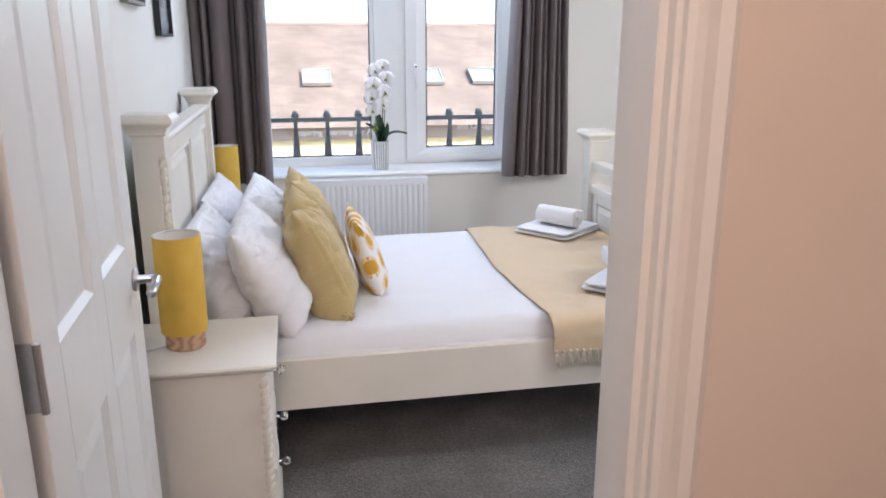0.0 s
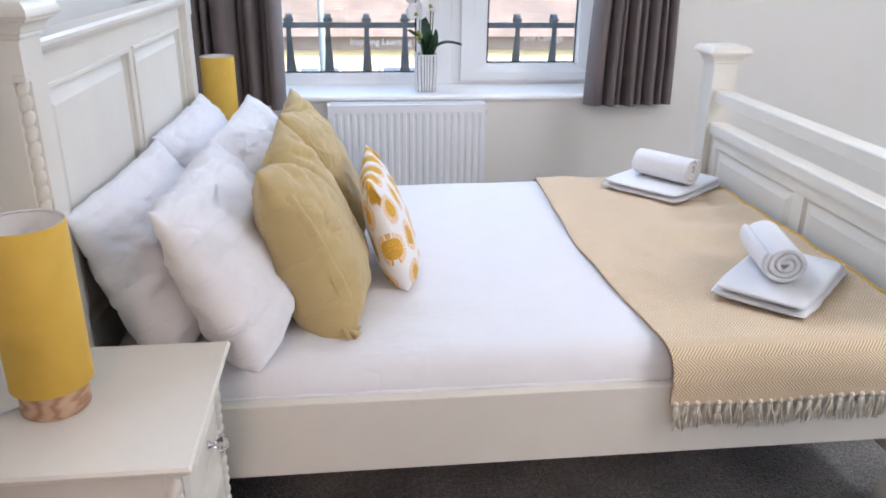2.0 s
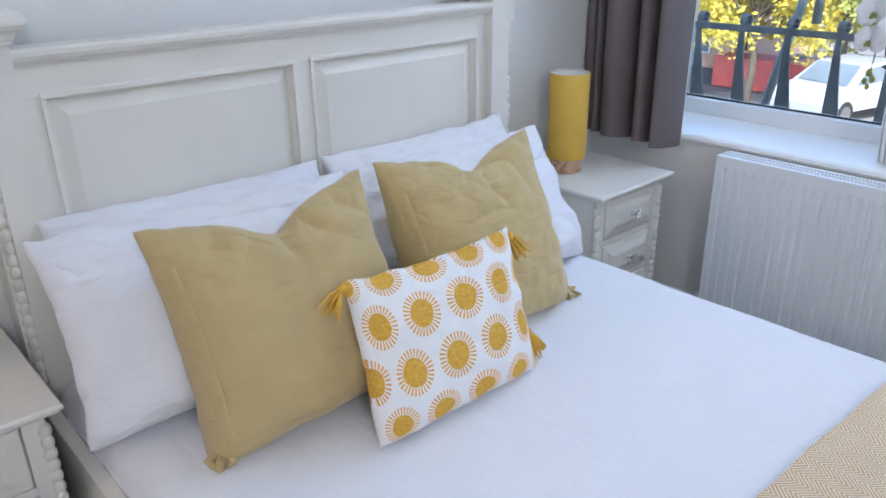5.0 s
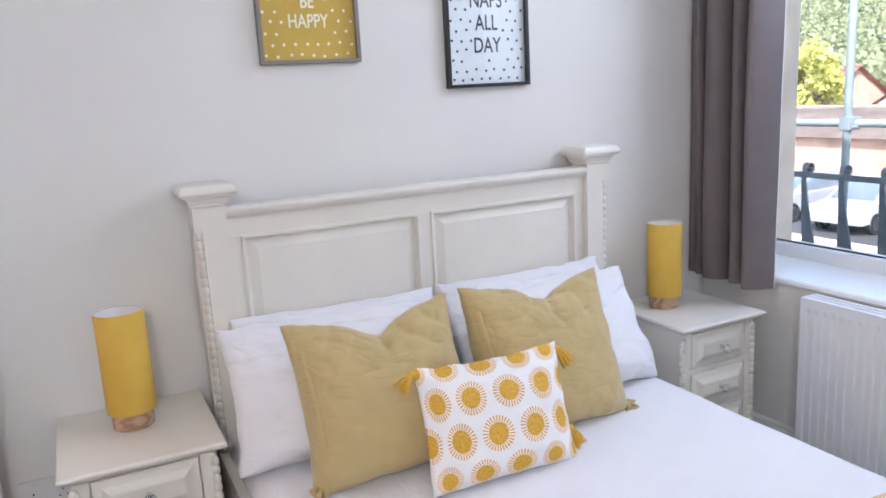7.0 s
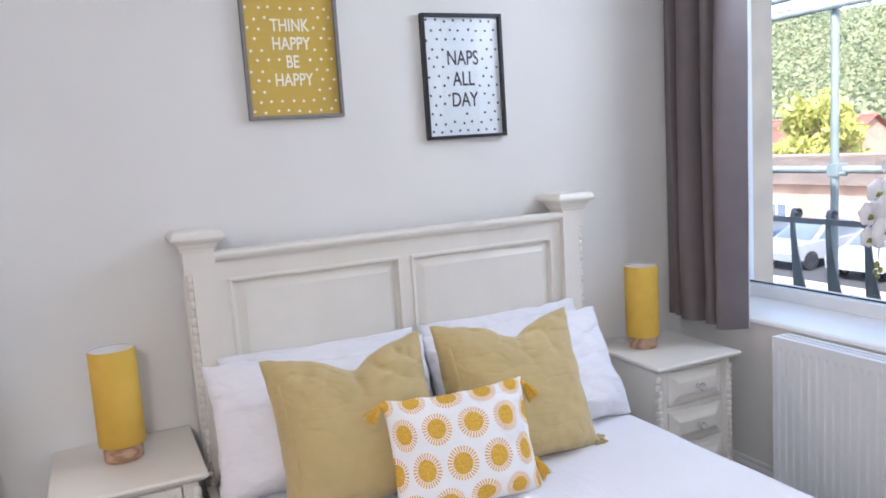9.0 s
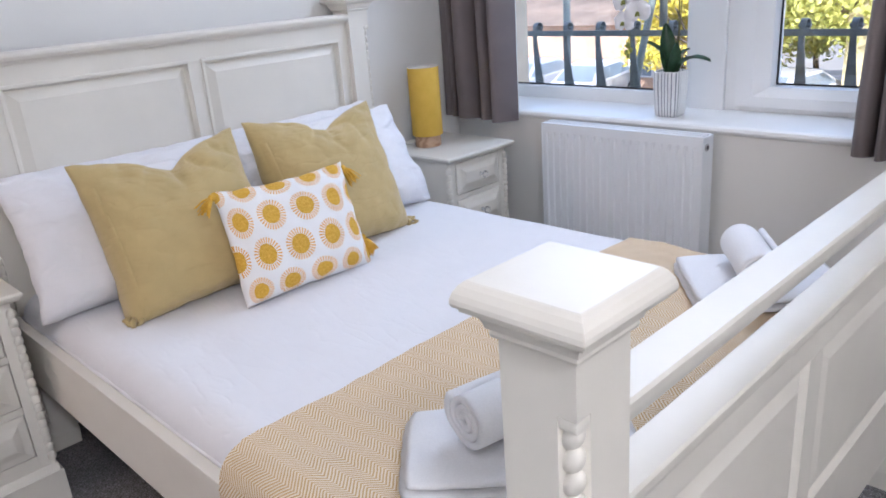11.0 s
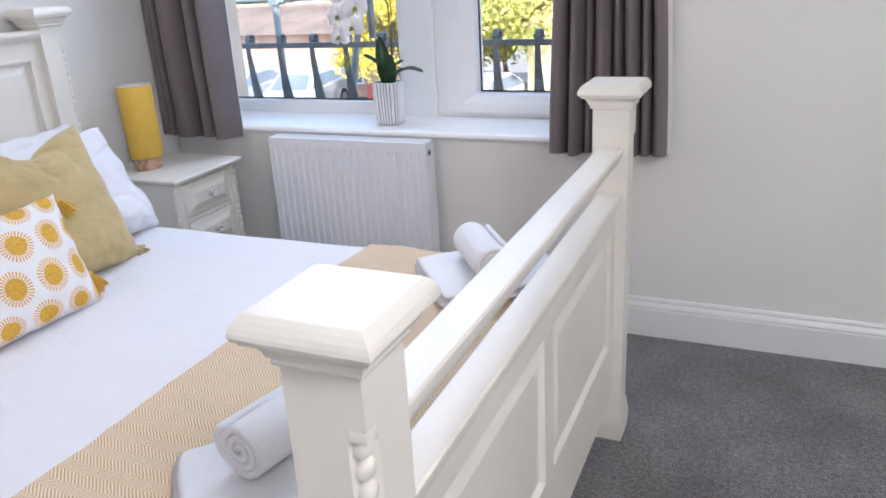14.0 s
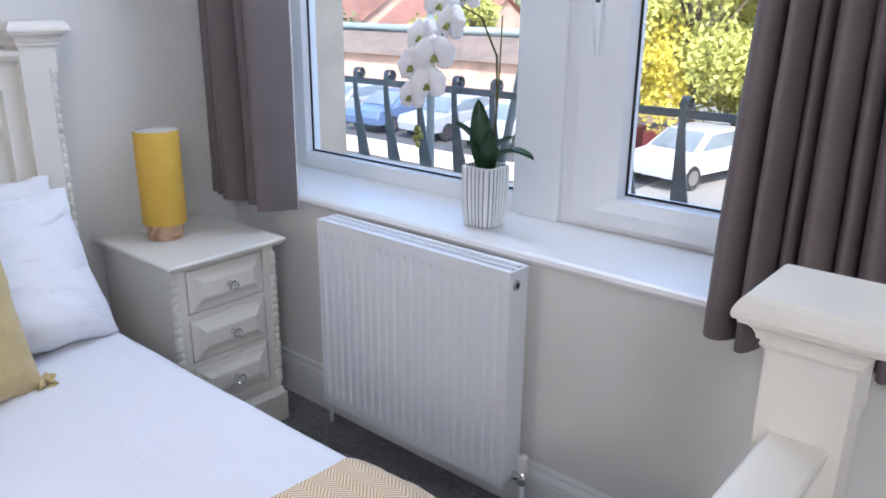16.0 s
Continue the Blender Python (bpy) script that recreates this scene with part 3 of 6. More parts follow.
# ---------------------------------------------------------------- window
def make_window():
    w = thing("window_1", (0.45, GLASS_Y, SILL_Z), "white plastic-framed casement window with a wide centre post", "window", kind="structure")
    y0, y1 = GLASS_Y - 0.035, GLASS_Y + 0.035

    def frame_bars(name, bars, yy=(y0, y1), r=0.004):
        b = bmesh.new()
        for x0, x1, z0, z1 in bars:
            rbox(b, x0, x1, yy[0], yy[1], z0, z1, r)
        return part(name, b, M_UPVC, w)

    zb, zt, tr0, tr1 = SILL_Z, WZ1, 2.005, 2.085
    # left light: fixed, with a fanlight above the transom
    frame_bars("window_frame", [(WX0, -0.445, zb, zt), (0.490, 0.512, zb, zt), (-0.445, 0.490, zb, 0.790), (-0.445, 0.490, tr0, tr1), (-0.445, 0.490, zt - 0.06, zt)])
    # centre post
    b = bmesh.new()
    rbox(b, 0.512, 0.655, GLASS_Y - 0.052, OUT - 0.05, zb, zt, 0.004)
    part("mullion", b, M_UPVC, w)
    # right light: outer frame
    frame_bars("window_frame", [(0.655, 0.712, zb, zt), (1.375, WX1, zb, zt), (0.712, 1.375, zb, 0.765), (0.712, 1.375, tr0, tr1), (0.712, 1.375, zt - 0.06, zt)])
    # opening sash, standing proud of the frame
    b = bmesh.new()
    sx0, sx1, sz0, sz1, gx0, gx1, gz0, gz1 = 0.702, 1.385, 0.755, 2.015, 0.835, 1.277, 0.834, 1.935
    cuts = []
    for k, (dx, yy) in enumerate(((0.0, y0 - 0.018), (0.045, y0 - 0.022), (0.085, y0 - 0.006))):
        f = dx / 0.09
        cuts.append([(sx0 + (gx0 - sx0) * f, sz0 + (gz0 - sz0) * f, yy), (sx1 + (gx1 - sx1) * f, sz0 + (gz0 - sz0) * f, yy),
                     (sx1 + (gx1 - sx1) * f, sz1 + (gz1 - sz1) * f, yy), (sx0 + (gx0 - sx0) * f, sz1 + (gz1 - sz1) * f, yy)])
    cuts.append([(gx0, gz0, GLASS_Y - 0.004), (gx1, gz0, GLASS_Y - 0.004), (gx1, gz1, GLASS_Y - 0.004), (gx0, gz1, GLASS_Y - 0.004)])
    cuts.append([(gx0, gz0, GLASS_Y + 0.03), (gx1, gz0, GLASS_Y + 0.03), (gx1, gz1, GLASS_Y + 0.03), (gx0, gz1, GLASS_Y + 0.03)])
    cuts.append([(sx0, sz0, GLASS_Y + 0.03), (sx1, sz0, GLASS_Y + 0.03), (sx1, sz1, GLASS_Y + 0.03), (sx0, sz1, GLASS_Y + 0.03)])
    loops = [[b.verts.new((x, y, z)) for x, z, y in c] for c in cuts]
    for l0, l1 in zip(loops, loops[1:] + loops[:1]):
        for i in range(4):
            j = (i + 1) % 4
            b.faces.new((l0[i], l0[j], l1[j], l1[i]))
    bmesh.ops.recalc_face_normals(b, faces=b.faces)
    sash = part("sash", b, M_UPVC, w)
    b = bmesh.new()
    rbox(b, 0.747, 0.773, y0 - 0.036, y0 - 0.018, 1.285, 1.345, 0.004)
    part("handle_base", b, M_UPVC, sash)
    b = bmesh.new()
    tube(b, [(0.760, y0 - 0.040, 1.335), (0.760, y0 - 0.050, 1.32), (0.762, y0 - 0.052, 1.25), (0.764, y0 - 0.048, 1.20)], [0.010, 0.010, 0.008, 0.007], 12)
    part("handle", b, M_UPVC, sash, "white casement handle", True)
    b = bmesh.new()
    lathe(b, 0, 0, [(0.006, 0), (0.006, 0.004)], 12, m=pose(0.760, y0 - 0.052, 1.328, 90, 0, 0))
    part("handle_lock", b, M_DARK, sash)
    # panes with their black gaskets
    for x0, x1, z0, z1, y in ((-0.445, 0.490, 0.790, tr0, GLASS_Y), (gx0, gx1, gz0, gz1, GLASS_Y), (-0.445, 0.490, tr1, zt - 0.06, GLASS_Y), (0.712, 1.375, tr1, zt - 0.06, GLASS_Y)):
        b = bmesh.new()
        box(b, x0, x1, y, y + 0.004, z0, z1)
        pane = part("pane", b, M_GLASS, w)
        pane.visible_shadow = False
        b = bmesh.new()
        for p, q, r, s in ((x0, x1, z0, z0 + 0.006), (x0, x1, z1 - 0.006, z1), (x0, x0 + 0.006, z0 + 0.006, z1 - 0.006), (x1 - 0.006, x1, z0 + 0.006, z1 - 0.006)):
            box(b, p, q, y - 0.006, y - 0.001, r, s)
        part("gasket", b, M_RUBBER, w)


make_window()
# window board with a rounded nose
b = bmesh.new()
prism(b, [(0, 0), (0.357, 0), (0.369, 0.006), (0.373, 0.015), (0.369, 0.025), (0.360, 0.030), (0, 0.030)], (WX0, GLASS_Y + 0.03, SILL_Z - 0.03), (WX1 + 0.0, GLASS_Y + 0.03, SILL_Z - 0.03), out=(0, -1, 0))
structure("window_sill", b, M_WOODWHITE, "glossy white window board")
# outer stone reveals and sill
b = bmesh.new()
box(b, WX0 - 0.30, -0.505, GLASS_Y + 0.04, OUT + 0.12, 0.3, 2.7)
box(b, 1.405, 1.75, GLASS_Y + 0.04, OUT + 0.12, 0.3, 2.7)
box(b, -0.505, 1.405, GLASS_Y + 0.04, OUT + 0.16, 0.62, 0.735)
structure("stone_reveal", b, M_STONE, "buff sandstone window surround outside")


# ---------------------------------------------------------------- radiator
def make_radiator():
    x0, x1, yf, yb, z0, z1 = 0.07, 0.768, 4.455, 4.530, 0.108, 0.708
    r = thing("radiator", ((x0 + x1) / 2, yb, z0), "white enamelled ribbed panel radiator below the window", "radiator")
    n = 21
    pitch = (x1 - x0 - 0.03) / n
    xs = [(x0, 0.0), (x0 + 0.015, 0.0)]
    for k in range(n):
        a = x0 + 0.015 + k * pitch
        xs += [(a + pitch * 0.22, 0.0), (a + pitch * 0.34, 0.0065), (a + pitch * 0.66, 0.0065), (a + pitch * 0.78, 0.0)]
    xs += [(x1 - 0.015, 0.0), (x1, 0.0)]
    zs = [(z0, 0.0), (z0 + 0.028, 0.0), (z0 + 0.050, 1.0), (z1 - 0.050, 1.0), (z1 - 0.030, 0.0), (z1, 0.0)]
    for name, y, s in (("front_panel", yf, 1), ("rear_panel", yb, -1)):
        b = bmesh.new()
        g = [[b.verts.new((x, y + s * d * k, z)) for z, k in zs] for x, d in xs]
        for i in range(len(xs) - 1):
            for j in range(len(zs) - 1):
                b.faces.new((g[i][j], g[i + 1][j], g[i + 1][j + 1], g[i][j + 1]))
        bmesh.ops.recalc_face_normals(b, faces=b.faces)
        part(name, b, M_RAD, r)
    for xa, xb in ((x0 - 0.002, x0 + 0.004), (x1 - 0.004, x1 + 0.002)):
        b = bmesh.new()
        rbox(b, xa, xb, yf - 0.001, yb + 0.001, z0 + 0.02, z1 + 0.003, 0.002)
        part("side_cover", b, M_RAD, r)
    b = bmesh.new()
    box(b, x0 + 0.004, x1 - 0.004, yf - 0.001, yf + 0.014, z1, z1 + 0.004)
    box(b, x0 + 0.004, x1 - 0.004, yb - 0.014, yb + 0.001, z1, z1 + 0.004)
    k = x0 + 0.006
    while k < x1 - 0.010:
        box(b, k, k + 0.0035, yf + 0.014, yb - 0.014, z1 - 0.001, z1 + 0.003)
        k += 0.0105
    box(b, x0 + 0.004, x1 - 0.004, (yf + yb) / 2 - 0.003, (yf + yb) / 2 + 0.003, z1 - 0.0005, z1 + 0.0035)
    part("top_grille", b, M_RAD, r)
    b = bmesh.new()
    box(b, x0 + 0.006, x1 - 0.006, yf + 0.016, yb - 0.016, z0 + 0.004, z1 - 0.02)
    part("convector_core", b, M_RAD, r)
    b = bmesh.new()
    lathe(b, 0, 0, [(0.014, 0), (0.014, 0.003), (0.0105, 0.004)], 16, m=pose(x1 + 0.002, (yf + yb) / 2 - 0.012, z1 - 0.035, 0, 90, 0))
    plug = part("bleed_plug", b, M_STEEL, r, "steel bleed plug", True)
    b = lathe(bmesh.new(), 0, 0, [(0.008, 0.004), (0.0075, 0.0055)], 12, m=pose(x1 + 0.002, (yf + yb) / 2 - 0.012, z1 - 0.035, 0, 90, 0))
    part("plug_socket", b, M_DARK, plug)
    ym = (yf + yb) / 2 + 0.012
    for name, x, s in (("lockshield_valve", x0 - 0.028, -1), ("valve", x1 + 0.030, 1)):
        b = bmesh.new()
        tube(b, [(x, ym, 0.0), (x, ym, z0 + 0.03)], 0.0075, 12)
        part("pipe", b, M_RAD, r, "", True)
        b = bmesh.new()
        lathe(b, x, ym, [(0.010, z0 + 0.002), (0.013, z0 + 0.006), (0.013, z0 + 0.026), (0.010, z0 + 0.03), (0.010, z0 + 0.045)], 16)
        tube(b, [(x, ym, z0 + 0.020), (x - s * 0.034, ym, z0 + 0.020)], 0.011, 12)
        v = part(name, b, M_CHROME, r, "nickel radiator valve", True)
        b = bmesh.new()
        lathe(b, x, ym, [(0.014, z0 + 0.045), (0.015, z0 + 0.05), (0.015, z0 + 0.085), (0.011, z0 + 0.09)], 16)
        part("valve_cap", b, M_SOCKET, v, "", True)
    for x in (x0 + 0.10, x1 - 0.10):
        b = bmesh.new()
        box(b, x - 0.015, x + 0.015, yb - 0.002, NORTH + 0.002, z0 + 0.06, z1 - 0.08)
        part("wall_bracket", b, M_RAD, r)


make_radiator()


# ---------------------------------------------------------------- curtains
def make_curtain(low, high, pleats, ph, zb, label, lining_out=0.0):
    """low and high: left and right edge at the hem and part way up; pleats: shares of the width."""
    cx = (low[0] + low[1]) / 2
    c = thing("curtain", (cx, 4.45, zb), label, "curtain", "pair of curtains at the window")
    nx, nz, zt = 260, 30, 2.50
    total = sum(p for p, d in pleats)
    ends, at = [], 0.0
    for p, d in pleats:
        ends.append((at, at + p / total, d))
        at += p / total

    def place(u, v, off, out=0.0):
        k = min(1.0, v / 0.58)
        k = k * k * (3 - 2 * k) if low[1] > 1 else k ** 1.3
        x0, x1 = low[0] + (high[0] - low[0]) * k, low[1] + (high[1] - low[1]) * k + out * max(0.0, (u - 0.96) / 0.04)
        uu = min(0.9999, max(0.0, u + 0.012 * wave(u * 3, v * 1.2, ph) * math.sin(math.pi * u)))
        for i, (p, q, d) in enumerate(ends):
            if uu < q or i == len(ends) - 1:
                break
        s = (uu - p) / (q - p)
        lobe = math.sin(math.pi * s) ** (1.3 if d > 0.06 else 0.7)
        deep = d * (0.85 + 0.3 * wave(i * 1.7, v * 1.1, 7 + ph)) * (0.8 + 0.2 * min(1.0, 2 * (1 - v)))
        # each pleat swells over its neighbours, so that the creases pinch shut
        swell = -0.30 * (q - p) * (x1 - x0) * math.sin(2 * math.pi * s) * 0.5
        x = x0 + u * (x1 - x0) + swell
        y = 4.530 - 1.38 * deep * lobe + 0.003 * wave(u * 9, v * 6, 2)
        z = zb + v * (zt - zb) + 0.010 * (lobe - 0.5) * (1 - v) ** 6
        return Vector((x, min(y, 4.534) + off, z))

    b = bmesh.new()
    sheet(b, nx, nz, lambda u, v: place(1 - u, v, 0.0045, lining_out), lambda u, v: (u * 0.9, v * 1.8))
    part("lining", b, M_SHADEIN, c, "cream curtain lining", True)
    b = bmesh.new()
    sheet(b, nx, nz, lambda u, v: place(u, v, 0.0), lambda u, v: (u * 0.9, v * 1.8))
    part("drape", b, M_CURTAIN, c, "", True)
    b = bmesh.new()
    sheet(b, nx, 1, lambda u, v: place(u, v * 0.034, -0.0015) + Vector((0, 0, -0.001)), lambda u, v: (u * 0.9, v * 0.06))
    part("hem", b, M_CURTAIN, c, "", True)


make_curtain((-0.4985, -0.110), (-0.4985, -0.100), [(0.8, 0.06), (0.5, 0.085), (1.5, 0.095), (0.4, 0.02), (0.9, 0.085), (0.35, 0.02), (0.9, 0.11)], 0.5, 0.700, "taupe grey lined curtain drawn back beside the bed")
make_curtain((1.232, 1.632), (1.266, 1.595), [(1.25, 0.085), (0.8, 0.095), (0.6, 0.07), (1.0, 0.10), (0.7, 0.075), (0.9, 0.10), (0.6, 0.07), (0.9, 0.085)], 2.2, 0.700, "taupe grey lined curtain gathered in deep folds", 0.003)
b = bmesh.new()
rbox(b, -0.48, 1.72, 4.43, 4.47, 2.50, 2.525, 0.004)
for x in (-0.4, 0.6, 1.6):
    box(b, x - 0.01, x + 0.01, 4.46, NORTH + 0.001, 2.503, 2.522)
whole("curtain_track", b, M_UPVC, "slim white curtain track fixed above the window", "curtain track")


# ---------------------------------------------------------------- bed
def rope(bm, x, y, z0, z1, r=0.0130, pitch=0.0245):
    """A carved rope down a corner: soft round beads, leaning slightly, pressed one on the other."""
    n = int((z1 - z0) / pitch)
    for k in range(n):
        z = z0 + (k + 0.5) * (z1 - z0) / n
        b = bmesh.new()
        bmesh.ops.create_uvsphere(b, u_segments=14, v_segments=8, radius=r)
        merge(bm, b, Matrix.Translation((x, y, z)) @ pose(0, 0, 0, 0, 24, 0) @ Matrix.Diagonal((1, 1, 1.62, 1)))
    return bm


def bed_post(bm, cx, cy, top, sy, ztop):
    """A square post with a stepped cap; one corner is cut back for the carving."""
    h, n = 0.046, 0.0225
    square_turn(bm, cx, cy, [(h + 0.004, 0.0), (h + 0.006, 0.05), (h + 0.001, 0.085), (h, 0.10)])
    cut = [(-h, -h), (h, -h), (h, h - n), (h - 0.8 * n, h - 0.8 * n), (h - n, h), (-h, h)]
    prism(bm, cut, (cx, cy, 0.10), (cx, cy, ztop), up=(0, sy, 0), out=(1, 0, 0))
    square_turn(bm, cx, cy, [(h, ztop), (h, top - 0.064), (h + 0.005, top - 0.062), (h + 0.0065, top - 0.058), (h + 0.005, top - 0.054), (h + 0.009, top - 0.052),
                             (h + 0.0105, top - 0.046), (h + 0.0135, top - 0.040), (h + 0.019, top - 0.035), (h + 0.0260, top - 0.0325), (h + 0.0265, top - 0.029), (h + 0.0310, top - 0.027), (h + 0.0325, top - 0.023),
                             (h + 0.0320, top - 0.018), (h + 0.0300, top - 0.012), (h + 0.0255, top - 0.005), (h + 0.0215, top - 0.0012), (h + 0.0195, top)])
    bmesh.ops.recalc_face_normals(bm, faces=bm.faces)
    return bm


def panel_field(bm, axis_x, y0, y1, z0, z1, face, depth=0.010, s=1):
    """A raised and fielded panel in a recess on a face x = face that looks along s."""
    rows = ((0.0, 0.0), (0.010, -depth), (0.014, -depth), (0.042, -depth * 0.15))
    loops = []
    for off, d in rows:
        loops.append([bm.verts.new((face + s * d, y, z)) for y, z in ((y0 + off, z0 + off), (y1 - off, z0 + off), (y1 - off, z1 - off), (y0 + off, z1 - off))])
    for l0, l1 in zip(loops, loops[1:]):
        for i in range(4):
            j = (i + 1) % 4
            bm.faces.new((l0[i], l0[j], l1[j], l1[i]) if s > 0 else (l0[j], l0[i], l1[i], l1[j]))
    bm.faces.new(loops[-1] if s > 0 else loops[-1][::-1])
    return bm


def make_bed():
    hx, fx = -0.412, 1.570
    ya, yb = BED_Y
    bed = thing("bed", ((hx + fx) / 2, (ya + yb) / 2, 0), "cream painted wooden double bed with panelled headboard and carved posts", "bed")
    for x, top, ztop in ((hx, 1.266, 1.145), (fx, 1.030, 0.905)):
        for y, sy in ((ya, -1), (yb, 1)):
            p = part("post", bed_post(bmesh.new(), x, y, top, sy, ztop), M_CREAM, bed)
            b = bmesh.new()
            rope(b, x + 0.0325, y + sy * 0.0325, 0.10, ztop - 0.012, 0.0112, 0.027)
            part("rope_carving", b, M_CREAM, p, "carved twisted rope corner", True)
            b = bmesh.new()
            rbox(b, x + 0.024, x + 0.0470, y + sy * 0.0355 - 0.0115, y + sy * 0.0355 + 0.0115, ztop - 0.014, ztop - 0.0005, 0.004)
            part("carving_stop", b, M_CREAM, p)
    y0, y1 = ya + 0.045, yb - 0.045
    ym = (y0 + y1) / 2
    # headboard: frame, two fielded panels, moulded top rail
    xf = hx + 0.022
    b = bmesh.new()
    zt, zp0, zp1, st = 1.165, 0.58, 1.100, 0.045
    rbox(b, xf - 0.034, xf, y0, y1, zp1, zt, 0.002)
    rbox(b, xf - 0.034, xf, y0, y1, 0.30, zp0, 0.002)
    for p, q in ((y0, y0 + st), (ym - 0.026, ym + 0.026), (y1 - st, y1)):
        box(b, xf - 0.034, xf, p, q, zp0, zp1)
    part("headboard_frame", b, M_CREAM, bed)
    for p, q in ((y0 + st, ym - 0.026), (ym + 0.026, y1 - st)):
        b = panel_field(bmesh.new(), 0, p, q, zp0, zp1, xf - 0.001, 0.013)
        box(b, xf - 0.030, xf - 0.016, p, q, zp0, zp1)
        part("headboard_panel", b, M_CREAM, bed)
        b = bmesh.new()
        for (a0, a1, c0, c1) in ((p - 0.006, q + 0.006, zp1 - 0.004, zp1 + 0.007), (p - 0.006, p + 0.004, zp0, zp1 - 0.004), (q - 0.004, q + 0.006, zp0, zp1 - 0.004)):
            rbox(b, xf - 0.002, xf + 0.006, a0, a1, c0, c1, 0.003)
        part("panel_moulding", b, M_CREAM, bed)
    b = bmesh.new()
    prism(b, [(-0.048, 0), (0.006, 0), (0.010, 0.006), (0.018, 0.010), (0.024, 0.020), (0.024, 0.028), (0.018, 0.034), (-0.044, 0.034)], (xf, y0, zt - 0.004), (xf, y1, zt - 0.004), out=(1, 0, 0))
    part("top_rail", b, M_CREAM, bed)
    # footboard: open top rail, lower moulded rail, two panels
    xo, xi = fx + 0.020, fx - 0.020
    zl, zq0, zq1 = 0.705, 0.328, 0.659
    rail = [(-0.031, 0), (0.020, 0), (0.025, 0.008), (0.030, 0.016), (0.032, 0.024), (0.033, 0.036), (0.030, 0.041), (-0.027, 0.041), (-0.031, 0.037)]
    for z in (0.828, zl):
        b = prism(bmesh.new(), rail, (fx, y0, z), (fx, y1, z), out=(1, 0, 0))
        part("foot_rail", b, M_CREAM, bed)
    b = bmesh.new()
    rbox(b, xi, xo, y0, y1, zq1, zl + 0.001, 0.002)
    rbox(b, xi, xo, y0, y1, 0.138, zq0, 0.003)
    for p, q in ((y0, y0 + 0.055), (ym - 0.030, ym + 0.030), (y1 - 0.055, y1)):
        box(b, xi, xo, p, q, zq0, zq1)
    part("footboard_frame", b, M_CREAM, bed)
    for p, q in ((y0 + 0.055, ym - 0.030), (ym + 0.030, y1 - 0.055)):
        b = panel_field(bmesh.new(), 0, p, q, zq0, zq1, xo - 0.001, 0.010)
        panel_field(b, 0, p, q, zq0, zq1, xi + 0.001, 0.008, -1)
        part("footboard_panel", b, M_CREAM, bed)
    # side rails
    for y, s in ((ya - 0.052, 1), (yb + 0.010, -1)):
        b = bmesh.new()
        rbox(b, hx + 0.044, fx - 0.044, min(y, y + s * 0.028), max(y, y + s * 0.028), 0.285, 0.462, 0.004)
        part("side_rail", b, M_CREAM, bed)
        b = bmesh.new()
        box(b, hx + 0.06, fx - 0.06, min(y + s * 0.028, y + s * 0.055), max(y + s * 0.028, y + s * 0.055), 0.30, 0.335)
        part("slat_ledge", b, M_WOOD, bed)
    for k in range(13):
        x = hx + 0.14 + k * 0.142
        b = bmesh.new()
        rbox(b, x, x + 0.07, ya + 0.016, yb - 0.016, 0.3355, 0.353, 0.002)
        part("slat", b, M_WOOD, bed)


make_bed()


def rounded(t, lo, hi, r):
    """Height factor near the edges lo and hi: 0 at the edge, 1 a distance r inside, by a quarter circle."""
    d = min(t - lo, hi - t)
    if d >= r:
        return 1.0
    k = 1 - max(d, 0.0) / r
    return math.sqrt(max(0.0, 1 - k * k))


def top_z(x, y):
    """Height of the made bed's top."""
    z = MAT_TOP + 0.010 * wave(x * 1.3, y * 1.1, 2.0) + 0.004 * wave(x * 5, y * 2.2, 5.0)
    z += 0.0055 * math.sin(26 * (x * 0.35 + y) + 4 * wave(x * 2, y * 2, 9)) * max(0.0, wave(x * 1.7, y * 1.7, 4))
    return z


